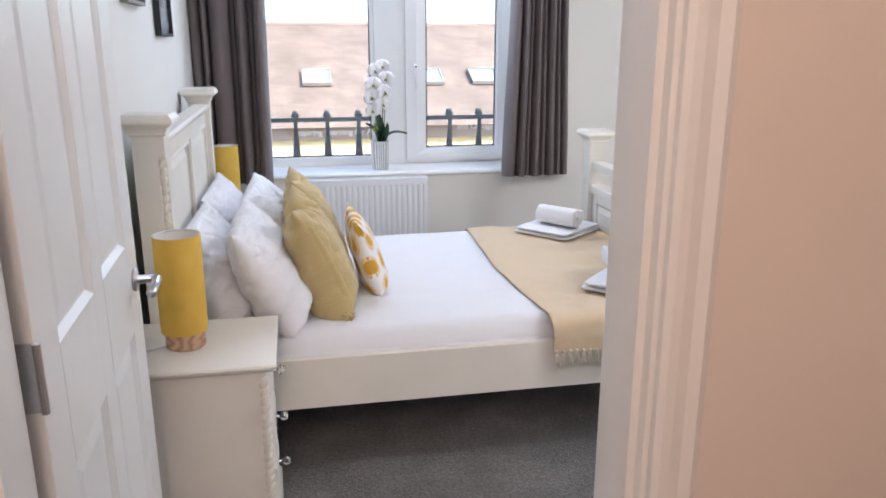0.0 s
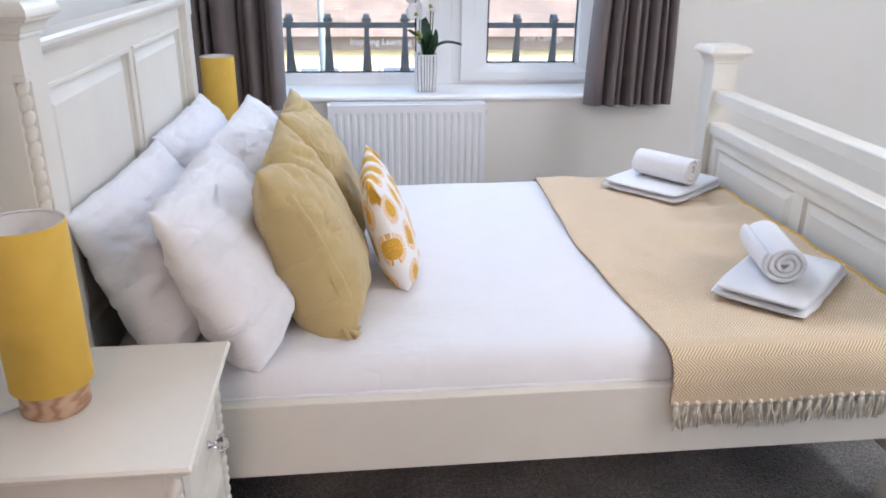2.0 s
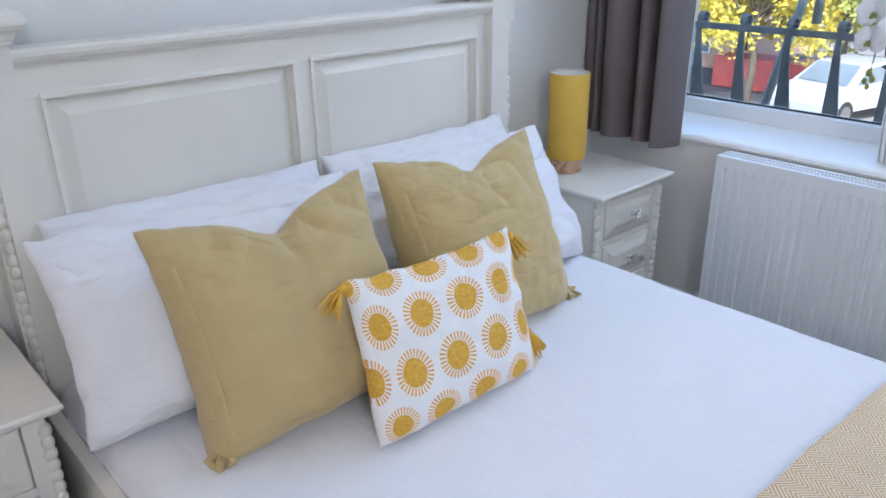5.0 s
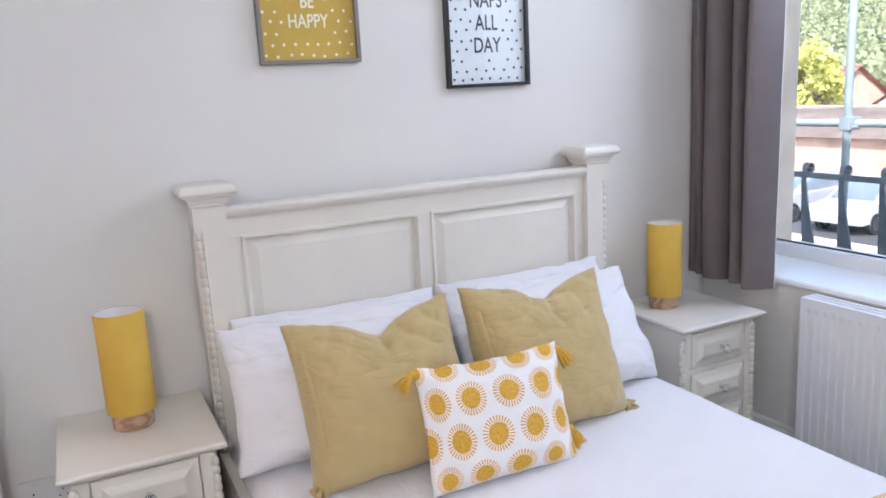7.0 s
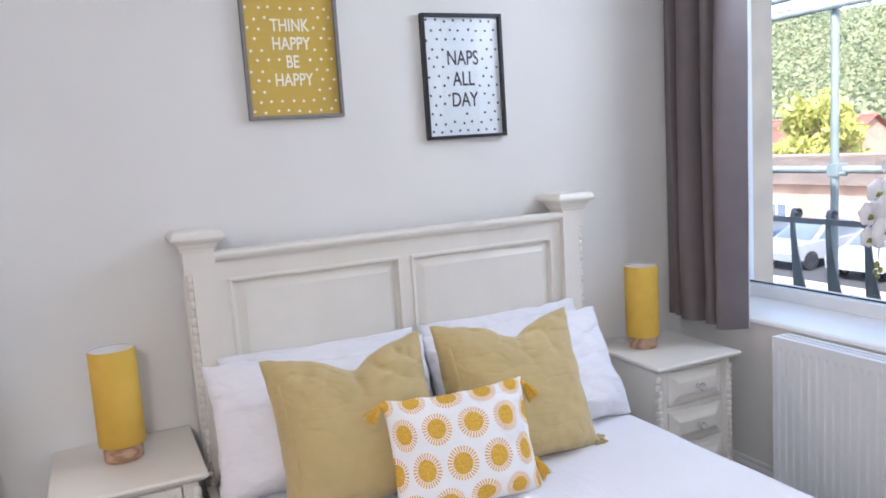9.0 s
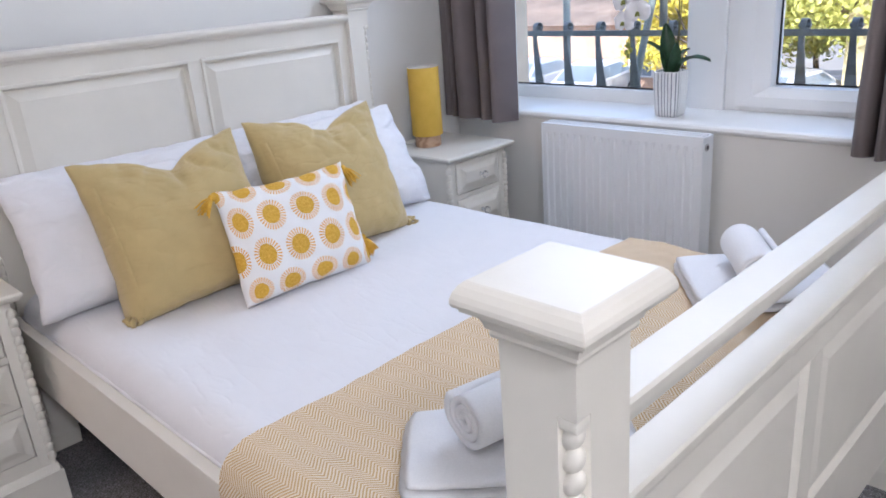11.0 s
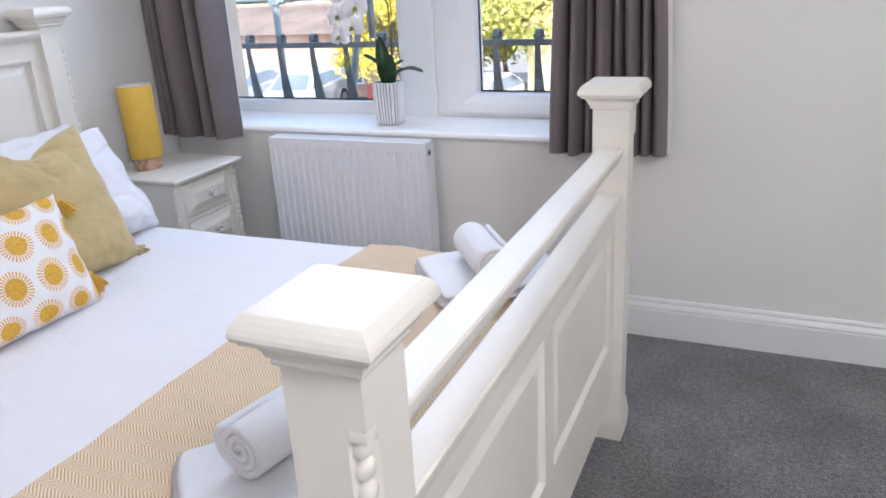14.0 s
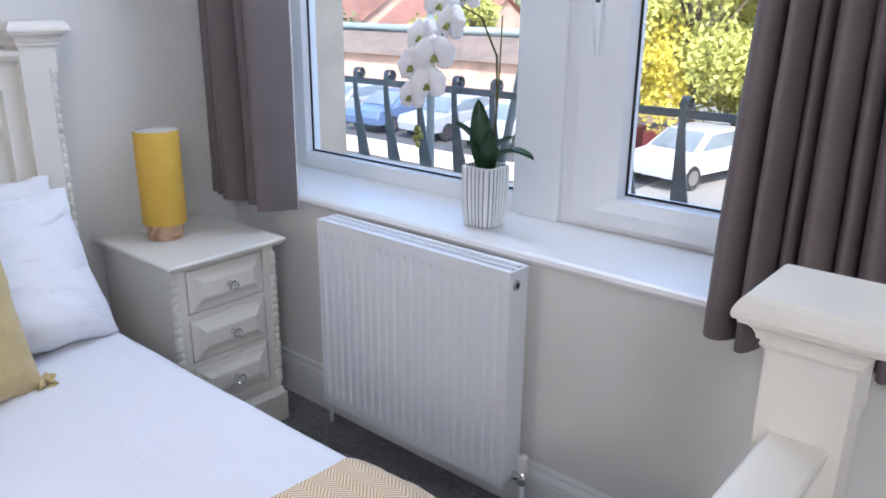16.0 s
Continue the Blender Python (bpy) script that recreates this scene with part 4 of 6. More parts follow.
def make_mattress():
    x0, x1, y0, y1, zb = -0.365, 1.518, 2.534, 3.896, 0.355
    b = bmesh.new()
    R = 0.075

    def place(u, v):
        # v runs from the near skirt over the top to the far skirt
        x = x0 + u * (x1 - x0)
        side, w = 0.17, y1 - y0
        s = v * (2 * side + w)
        if s < side:
            y, z = y0, zb + (top_z(x, y0 + R) - R - zb) * (s / side)
        elif s > side + w:
            y, z = y1, zb + (top_z(x, y1 - R) - R - zb) * ((2 * side + w - s) / side)
        else:
            y = y0 + s - side
            k = rounded(y, y0, y1, R)
            z = top_z(x, y) - R * (1 - k)
        bul = 0.012 * math.sin(math.pi * min(1, max(0, (z - zb) / 0.16))) * (1 if v < 0.5 else -1) * (1 if k_side(s, side, w) else 0)
        k2 = rounded(x, x0, x1, 0.06)
        z = zb + (z - zb) * (0.72 + 0.28 * k2)
        return Vector((x, y + bul * 0.6, z))

    def k_side(s, side, w):
        return s < side or s > side + w

    sheet(b, 110, 130, place, lambda u, v: (u * 1.86, v * 1.74))
    bmesh.ops.holes_fill(b, edges=[e for e in b.edges if e.is_boundary], sides=0)
    bmesh.ops.recalc_face_normals(b, faces=b.faces)
    d = thing("duvet", (0.58, 3.2, zb), "smooth white cotton duvet and sheet on the bed", "bedding")
    part("cover", b, M_LINEN, d, "", True)
    # the rolled edge of the sheet, tucked behind the near rail
    b = bmesh.new()
    tube(b, [(x0 + 0.02 + (x1 - x0 - 0.04) * k / 40, y0 + 0.004 + 0.003 * wave(k * 0.7, 1), 0.462 + 0.004 * wave(k * 0.5, 3)) for k in range(41)], [0.006 + 0.003 * wave(k * 0.9, 7) for k in range(41)], 8)
    part("sheet_edge", b, M_LINEN, d, "tucked sheet edge", True)
    return d


make_mattress()


# ---------------------------------------------------------------- pillows and cushions
def cushion_mesh(w, h, t, n=72, pinch=0.10, seed=0.0, wrinkle=0.006, chop=0.0, slump=0.0):
    """Two bulging faces sewn at the rim; sides drawn in, corners pointed, small creases towards the seams."""
    b = bmesh.new()
    uv = b.loops.layers.uv.verify()
    grids = []
    for s in (1, -1):
        g = []
        for i in range(n + 1):
            col = []
            for j in range(n + 1):
                p, q = 2 * i / n - 1, 2 * j / n - 1
                p, q = math.sin(p * math.pi / 2) * 0.35 + p * 0.65, math.sin(q * math.pi / 2) * 0.35 + q * 0.65
                x = p * w / 2 * (1 - pinch * (1 - q * q) * abs(p) ** 3)
                y = q * h / 2 * (1 - pinch * (1 - p * p) * abs(q) ** 3)
                # the foot of the cushion is blunt and full, the head softer
                low = min(1.0, max(0.0, 0.35 - 0.85 * q))
                kp, kq = 2.4 + 1.3 * low, 2.4 + 3.4 * low
                e = max(0.0, (1 - abs(p) ** kp) * (1 - abs(q) ** kq))
                z = s * t / 2 * e ** 0.50 * (1 + 0.10 * low - 0.22 * max(0.0, q) ** 2)
                rim = max(abs(p), abs(q))
                cr = wave(p * 2.6, q * 2.6, seed + s) + 0.6 * wave(p * 6, q * 6, seed + 5 * s)
                rad = 0.7 * math.sin(10 * math.atan2(q, p) + 5 * wave(p, q, seed)) * rim ** 3
                z += s * (wrinkle * cr + wrinkle * 0.9 * rad) * min(1.0, e * 6)
                fold = max(0.0, 1 - abs(wave(p * 1.6 + 0.9 * q, q * 2.8 - p * 0.7, seed + 20)) * 9) * max(0.0, 0.25 + 0.75 * q)
                fold2 = max(0.0, 1 - abs(wave(p * 3.1 - q, q * 3.9 + p, seed + 27)) * 8) * rim * rim
                z -= s * wrinkle * (0.85 * fold + 0.6 * fold2) * min(1.0, e * 5)
                if slump > 0.03:
                    # the top is chopped: a dip off the middle, with folds fanning out below it
                    d = (p - chop) / 0.62
                    dip = 1 / (1 + (2.1 * d) ** 2) - 0.10
                    top = max(0.0, (q + 0.35) / 1.35) ** 1.8
                    y -= slump * dip * top * (1 + 0.18 * wave(p * 5, q * 2, seed))
                    fan = math.atan2(p - chop, 1.45 - q)
                    rr = math.hypot(p - chop, 1.45 - q)
                    crease = abs(math.sin(7.5 * fan + 1.6 * wave(rr * 2, fan * 2, seed + 3))) ** 0.6 - 0.62
                    z += s * 0.026 * crease * max(0.0, 1 - abs(rr - 0.62) / 0.62) * min(1.0, e * 5)
                else:
                    y -= slump * (1 - p * p) * max(0, q) ** 2 * 0.5 * (1 + 0.5 * wave(p * 3, 1, seed))
                x += wrinkle * 0.5 * wave(q * 4, p * 3, seed + 8)
                y += wrinkle * 0.8 * wave(p * 5, q * 3, seed + 11) * rim
                col.append(b.verts.new((x, y, z)) if s == 1 or 0 < i < n and 0 < j < n else grids[0][i][j])
            g.append(col)
        grids.append(g)
        for i in range(n):
            for j in range(n):
                q4 = (g[i][j], g[i + 1][j], g[i + 1][j + 1], g[i][j + 1])
                f = b.faces.new(q4 if s == 1 else q4[::-1])
                cs = ((i, j), (i + 1, j), (i + 1, j + 1), (i, j + 1))
                for lp, (a, c) in zip(f.loops, cs if s == 1 else cs[::-1]):
                    lp[uv].uv = (a / n * w, c / n * h)
    return b


def place_by_corners(tl, tr, bl, br, back=0.0):
    """The pose of a cushion from its four corners (seen from the foot of the bed), and its width and height."""
    tl, tr, bl, br = (Vector(p) for p in (tl, tr, bl, br))
    u = ((tr - tl) + (br - bl)) / 2
    v = ((tl - bl) + (tr - br)) / 2
    w, h = u.length, v.length
    u.normalize()
    nrm = u.cross(v).normalized()
    v = nrm.cross(u).normalized()
    c = (tl + tr + bl + br) / 4 + nrm * back
    m = Matrix((( u.x, v.x, nrm.x, c.x), (u.y, v.y, nrm.y, c.y), (u.z, v.z, nrm.z, c.z), (0, 0, 0, 1)))
    return m, w, h


def put_cushion(name, corners, t, mat, label, category, group, seed, pinch=0.08, wrinkle=0.006, grow=0.0, slump=0.0, back=0.0, chop=0.0):
    m, w, h = place_by_corners(*corners, back)
    ob = whole(name, cushion_mesh(w + grow, h + grow, t, 72, pinch, seed, wrinkle, chop, slump), mat, label, category, group, smooth=True)
    ob.matrix_world = m
    return ob, w + grow, h + grow


G_P, G_C = "white pillows against the headboard", "ochre cushions on the bed"
put_cushion("pillow", [(-0.375, 2.565, 0.87), (-0.345, 3.225, 0.862), (-0.20, 2.570, 0.52), (-0.18, 3.22, 0.52)], 0.178, M_PILLOW, "plump white cotton pillow leaning on the headboard", "pillow", G_P, 1.0, 0.04, 0.010)
put_cushion("pillow", [(-0.365, 3.250, 0.862), (-0.351, 3.890, 0.872), (-0.20, 3.250, 0.52), (-0.18, 3.885, 0.52)], 0.178, M_PILLOW, "plump white cotton pillow leaning on the headboard", "pillow", G_P, 2.0, 0.04, 0.010)
put_cushion("pillow", [(-0.195, 2.500, 0.900), (-0.20, 3.200, 0.868), (-0.020, 2.512, 0.535), (-0.02, 3.195, 0.53)], 0.195, M_PILLOW, "plump white cotton pillow propped behind the ochre cushion", "pillow", G_P, 3.0, 0.05, 0.010)
put_cushion("pillow", [(-0.195, 3.180, 0.868), (-0.188, 3.862, 0.868), (-0.01, 3.185, 0.53), (0.021, 3.852, 0.538)], 0.195, M_PILLOW, "plump white cotton pillow propped behind the ochre cushion", "pillow", G_P, 4.0, 0.05, 0.010)


def ties(parent, spots, seed):
    """Short knotted ties of cloth at the seam, in the cushion's own axes."""
    for k, (x, y) in enumerate(spots):
        b = bmesh.new()
        s = -1 if x < 0 else 1
        knot = Vector((x - s * 0.004, y + 0.008, 0.016))
        ball(b, knot, 0.011, 2, (1, 0.9, 1.0))
        for dx, dy, dz in ((0.030, 0.012, 0.012), (0.022, -0.004, 0.034), (-0.006, -0.002, 0.036)):
            e = knot + Vector((s * dx, dy, dz))
            side = Vector((0.006, 0.010, -0.004))
            tube(b, [knot, knot.lerp(e, 0.5) + side, e, knot.lerp(e, 0.5) - side, knot], [0.005, 0.007, 0.007, 0.007, 0.005], 8)
        ob = link_mesh("tie", b, M_OCHRE, True)
        ob.parent = parent


def placket(parent, w, h, t, pinch):
    """The overlapped edge of the cover: a raised strip on the front, near one side."""
    def place(u, v):
        q = -0.93 + 1.60 * v
        p = -0.91 + 0.085 * (u - 0.5)
        low = min(1.0, max(0.0, 0.35 - 0.85 * q))
        e = (1 - abs(p) ** (2.4 + 1.3 * low)) * (1 - abs(q) ** (2.4 + 3.4 * low))
        z = t / 2 * max(0.0, e) ** 0.50 * (1 + 0.10 * low - 0.22 * max(0.0, q) ** 2)
        x = p * w / 2 * (1 - pinch * (1 - q * q) * abs(p) ** 3)
        return Vector((x, q * h / 2, z + 0.005 * math.sin(math.pi * u) + 0.0015 + 0.002 * wave(q * 4, 1, 3)))
    b = bmesh.new()
    sheet(b, 6, 48, place, lambda u, v: (u * 0.02, v * h * 0.8))
    ob = link_mesh("placket", b, M_OCHRE, True)
    ob.parent = parent
    ob["label"] = "overlapped cover edge"


for cs, sd, chop in (([(-0.004, 2.633, 0.912), (-0.003, 3.106, 0.935), (0.141, 2.675, 0.528), (0.145, 3.105, 0.528)], 12.0, 0.05),
                     ([(0.002, 3.133, 0.938), (-0.013, 3.609, 0.919), (0.145, 3.165, 0.526), (0.140, 3.619, 0.523)], 21.0, 0.12)):
    ob, w, h = put_cushion("cushion", cs, 0.195, M_OCHRE, "square ochre woven cotton cushion standing against white pillows", "cushion", G_C, sd, 0.07, 0.006, 0.018, 0.062, chop=chop)
    placket(ob, w, h, 0.195, 0.07)
    ties(ob, [(-w / 2 + 0.015, -h / 2 + 0.012), (w / 2 - 0.012, -h / 2 + 0.012)], sd)

sunc, sw, sh = put_cushion("cushion", [(0.228, 2.901, 0.828), (0.208, 3.329, 0.812), (0.300, 2.898, 0.530), (0.326, 3.292, 0.530)], 0.108, M_SUN,
                           "small oblong white cushion printed with mustard suns, tassels at its corners", "cushion", "", 33.0, 0.05, 0.004, 0.005, 0.01)


def tassel(parent, x, y, dx, dy):
    b = bmesh.new()
    rnd = random.Random(int((x + 2) * 1000 + y * 77))
    d = Vector((dx, dy, 0.15)).normalized()
    ball(b, Vector((x, y, 0)) + d * 0.010, 0.0095, 2)
    for k in range(26):
        a, r = rnd.uniform(0, 6.28), rnd.uniform(0, 0.012)
        side = Vector((-d.y, d.x, 0)).normalized()
        up = d.cross(side)
        e = side * math.cos(a) * r + up * math.sin(a) * r
        p0 = Vector((x, y, 0)) + d * 0.014 + e * 0.4
        tube(b, [p0, p0 + d * 0.018 + e * 0.7, p0 + d * rnd.uniform(0.036, 0.048) + e * 1.5 + Vector((0, -0.008, 0))], [0.0022, 0.002, 0.0014], 5)
    ob = link_mesh("tassel", b, M_TASSEL, True)
    ob.parent = parent
    ob["label"] = "mustard thread tassel"


for sx, sy, dx, dy in ((-1, 0.95, -1, -0.6), (1, 0.92, 0.7, -1), (1, -0.42, 0.45, -1)):
    tassel(sunc, sx * sw / 2 * 0.97, sy * sh / 2, dx, dy)


# ---------------------------------------------------------------- throw and towels
def make_throw():
    t = thing("throw", (1.18, 3.2, MAT_TOP), "mustard and cream herringbone throw with knotted fringe on the bed", "throw")
    x0, x1 = 0.862, 1.520
    yn, yf, R = 2.494, 3.93, 0.055
    zlow = 0.422
    drop = 0.536 - R - zlow
    arc = R * math.pi / 2
    flat = 3.83 - (yn + R)
    total = drop + arc + flat + 0.12

    def place(u, v, lift):
        s = v * total
        xl = x0 - 0.026 * math.sin(math.pi * v) ** 2
        x = xl + u * (x1 - xl) + 0.006 * wave(v * 9, u * 2, 3) * (1 - u)
        wr = 0.005 * wave(x * 6, s * 6, 1.5) + 0.0035 * wave(x * 15, s * 13, 4) + 0.0018 * wave(x * 34, s * 30, 6) + 0.009 * max(0, wave(x * 3 + s * 4, s * 1.5 - x * 3, 8))
        if s < drop:
            p = Vector((x, yn - 0.004 + wr * 0.5, zlow + s + 0.010 * (1 - s / drop) * wave(x * 5, 2, 2)))
            nrm = Vector((0, -1, 0))
        elif s < drop + arc:
            a = (s - drop) / R
            p = Vector((x, yn + R - R * math.cos(a), 0.541 - R + R * math.sin(a)))
            nrm = Vector((0, -math.cos(a), math.sin(a)))
        else:
            y = yn + R + (s - drop - arc)
            e = max(0.0, y - 3.84)
            p = Vector((x, min(y, 3.925), max(top_z(x, min(y, 3.88)), 0.53) + 0.006 + wr - 2.2 * e * e - 0.6 * e))
            nrm = Vector((0, 0, 1))
        return p + nrm * lift

    b = bmesh.new()
    sheet(b, 70, 190, lambda u, v: place(u, v, 0.006), lambda u, v: (u * (x1 - x0), v * total))
    sheet(b, 70, 190, lambda u, v: place(1 - u, v, 0.001), lambda u, v: ((1 - u) * (x1 - x0), v * total))
    part("throw_cloth", b, M_THROW, t, "", True)
    b = bmesh.new()
    tube(b, [place(1.0, k / 60, 0.006) for k in range(7, 61)], 0.004, 6)
    part("selvedge", b, M_TASSEL, t, "mustard bound edge", True)
    rnd = random.Random(5)
    n = 27
    for k in range(n):
        u = (k + 0.5) / n
        p = place(u, 0.0, 0.003) + Vector((0, -0.004, 0.002))
        b = bmesh.new()
        ball(b, p, 0.0068, 2, (1, 0.9, 1.1))
        for q in range(9):
            e = Vector((rnd.uniform(-0.007, 0.007), rnd.uniform(-0.006, 0.003), 0))
            lean = Vector((rnd.uniform(-0.010, 0.010), rnd.uniform(-0.004, 0.003), 0))
            ln = rnd.uniform(0.044, 0.062)
            tube(b, [p + e * 0.4, p + e + Vector((0, 0, -0.02)), p + e * 1.3 + lean * 0.5 + Vector((0, 0, -ln * 0.6)), p + e * 1.5 + lean + Vector((0, 0, -ln))], [0.0022, 0.0024, 0.0022, 0.0012], 5)
        part("fringe_tassel", b, M_FRINGE, t, "", True)


make_throw()


def make_towel(cx, cy, rz, label, rx, ry, rr, hw, hh):
    """A folded towel with a rolled one lying on it."""
    z = MAT_TOP + 0.016
    m = pose(cx, cy, z, 0, 0, rz)
    f = whole("folded_towel", bmesh.new(), M_TOWEL, label + ", folded flat", "towel", "folded towels on the throw", smooth=True)
    b = bmesh.new()
    for k in range(2):
        def place(u, v, top, k=k):
            p, q = 2 * u - 1, 2 * v - 1
            w, h = hw - 0.008 * k, hh - 0.006 * k
            cut = 1 - 0.055 * abs(p * q) ** 5
            sq = (1 - abs(p) ** 7) * (1 - abs(q) ** 7)
            th = 0.0175
            zz = th * k + (th * (0.5 + 0.5 * sq ** 0.5) if top else th * (0.5 - 0.5 * sq ** 0.5))
            return Vector((p * w * cut + 0.004 * wave(q * 3, k, 2), q * h * cut + 0.004 * wave(p * 3, k, 5), zz + 0.003 * wave(p * 3, q * 3, k) * sq))
        sheet(b, 30, 24, lambda u, v: place(u, v, True))
        sheet(b, 30, 24, lambda u, v: place(1 - u, v, False))
    bmesh.ops.remove_doubles(b, verts=b.verts, dist=0.0004)
    b.normal_update()
    b.to_mesh(f.data)
    b.free()
    for p in f.data.polygons:
        p.use_smooth = True
    f.matrix_world = m
    # the roll: a spiral, swept
    b = bmesh.new()
    turns, n, L = 3.1, 90, 0.108
    out, inn = [], []
    for k in range(n + 1):
        a = 2 * math.pi * turns * k / n
        r = 0.012 + 0.047 * k / n
        out.append((math.cos(a) * r, math.sin(a) * r * 0.92))
        inn.append((math.cos(a) * (r - 0.0130), math.sin(a) * (r - 0.0130) * 0.92))
    xs = [-L, -L + 0.006] + [-L + 0.006 + (2 * L - 0.012) * k / 8 for k in range(1, 8)] + [L - 0.006, L]
    def ring(pts, x, i):
        sc = 0.985 if i in (0, len(xs) - 1) else 1.0
        return [b.verts.new((x + 0.004 * wave(p * 20, q * 20, x * 9), p * sc + 0.002 * wave(x * 12, p * 30, 1), q * sc + 0.002 * wave(x * 12, q * 30, 2))) for p, q in pts]
    go = [ring(out, x, i) for i, x in enumerate(xs)]
    gi = [ring(inn, x, i) for i, x in enumerate(xs)]
    for i in range(len(xs) - 1):
        for k in range(n):
            b.faces.new((go[i][k], go[i + 1][k], go[i + 1][k + 1], go[i][k + 1]))
            b.faces.new((gi[i][k + 1], gi[i + 1][k + 1], gi[i + 1][k], gi[i][k]))
    for i in (0, len(xs) - 1):
        for k in range(n):
            b.faces.new((go[i][k], go[i][k + 1], gi[i][k + 1], gi[i][k]))
    for i in range(len(xs) - 1):
        for k in (0, n):
            b.faces.new((go[i][k], gi[i][k], gi[i + 1][k], go[i + 1][k]))
    bmesh.ops.recalc_face_normals(b, faces=b.faces)
    r = whole("rolled_towel", b, M_TOWEL, label + ", rolled up on a folded one", "towel", "rolled towels on the throw", smooth=True)
    r.matrix_world = pose(rx, ry, z + 0.034 + 0.0540, 0, 0, rr)


make_towel(1.280, 2.820, 44, "small white terry towel", 1.258, 2.845, 78, 0.198, 0.120)
make_towel(1.300, 3.695, -51, "small white terry towel", 1.292, 3.662, -53, 0.160, 0.180)


# ---------------------------------------------------------------- bedside cabinets
def make_nightstand(at_y, at_z):
    y0, y1, xw, xf, zt = at_y - 0.200, at_y + 0.200, -0.495, -0.066, at_z
    n = thing("bedside_cabinet", ((xw + xf) / 2, at_y, 0), "cream painted bedside cabinet with three drawers and carved corners", "bedside cabinet", "pair of bedside cabinets")
    b = bmesh.new()
    tp = [(0, 0), (0.006, 0.004), (0.010, 0.010), (0.014, 0.012), (0.015, 0.018), (0.011, 0.023)]
    loops = [[b.verts.new((x, y, zt - 0.023 + h)) for x, y in ((xw, y0 + 0.015 - o), (xf - 0.015 + o, y0 + 0.015 - o), (xf - 0.015 + o, y1 - 0.015 + o), (xw, y1 - 0.015 + o))] for o, h in tp]
    for l0, l1 in zip(loops, loops[1:]):
        for i in range(4):
            j = (i + 1) % 4
            b.faces.new((l0[i], l0[j], l1[j], l1[i]))
    b.faces.new(loops[0][::-1])
    b.faces.new(loops[-1])
    part("top", b, M_CREAM, n)
    bx, by0, by1 = xf - 0.035, y0 + 0.028, y1 - 0.028
    b = bmesh.new()
    rbox(b, xw + 0.004, bx - 0.012, by0, by1, 0.115, zt - 0.0235, 0.002)
    part("carcass", b, M_CREAM, n)
    for p, q in ((by0, by0 + 0.040), (by1 - 0.040, by1)):
        part("stile", rbox(bmesh.new(), bx - 0.012, bx, p, q, 0.115, zt - 0.0235, 0.002), M_CREAM, n)
    zs = [(0.160, 0.290), (0.312, 0.442), (0.464, 0.594)]
    for a, c in ((0.115, 0.158), (0.292, 0.310), (0.444, 0.462), (0.596, zt - 0.0235)):
        part("drawer_rail", box(bmesh.new(), bx - 0.012, bx - 0.001, by0 + 0.040, by1 - 0.040, a, c), M_CREAM, n)
    b = bmesh.new()
    rbox(b, xw + 0.002, bx + 0.018, by0 - 0.012, by1 + 0.012, 0.0, 0.100, 0.003)
    prism(b, [(0, 0), (0.016, 0), (0.010, 0.010), (0.003, 0.018), (0, 0.018)], (bx, by0 - 0.004, 0.100), (bx, by1 + 0.004, 0.100), out=(1, 0, 0))
    box(b, xw + 0.002, bx, by0 - 0.005, by1 + 0.005, 0.100, 0.1145)
    part("plinth", b, M_CREAM, n)
    for y, s in ((by0, -1), (by1, 1)):
        b = bmesh.new()
        rope(b, bx - 0.003, y - s * 0.004, 0.13, zt - 0.05, 0.0125, 0.024)
        part("rope_carving", b, M_CREAM, n, "carved twisted rope corner", True)
    for a, c in zs:
        p, q = by0 + 0.043, by1 - 0.043
        b = bmesh.new()
        rows = ((0.0, 0.0), (0.002, 0.006), (0.018, 0.009), (0.022, 0.010), (0.040, 0.019), (0.044, 0.020))
        loops = [[b.verts.new((bx - 0.004 + d, y, z)) for y, z in ((p + o, a + o), (q - o, a + o), (q - o, c - o), (p + o, c - o))] for o, d in rows]
        for l0, l1 in zip(loops, loops[1:]):
            for i in range(4):
                j = (i + 1) % 4
                b.faces.new((l0[i], l0[j], l1[j], l1[i]))
        b.faces.new(loops[-1])
        b.faces.new(loops[0][::-1])
        d = part("drawer", b, M_CREAM, n)
        b = bmesh.new()
        zc = (a + c) / 2
        kx = bx + 0.016
        lathe(b, 0, 0, [(0.009, 0), (0.006, 0.004), (0.004, 0.008), (0.0045, 0.014)], 12, m=pose(kx, at_y, zc, 0, 90, 0))
        stem = part("knob_stem", b, M_CHROME, d, "", True)
        b = bmesh.new()
        lathe(b, 0, 0, [(0.007, 0.013), (0.0145, 0.021), (0.0155, 0.026), (0.012, 0.033), (0.006, 0.037)], 8, m=pose(kx, at_y, zc, 0, 90, 0))
        part("knob", b, M_CRYSTAL, d, "faceted clear crystal knob")
    return n


ns = make_nightstand(2.288, 0.630)
copy_thing(ns, Matrix.Translation(Vector((ns.location.x, ns.location.y + 1.955, 0))))


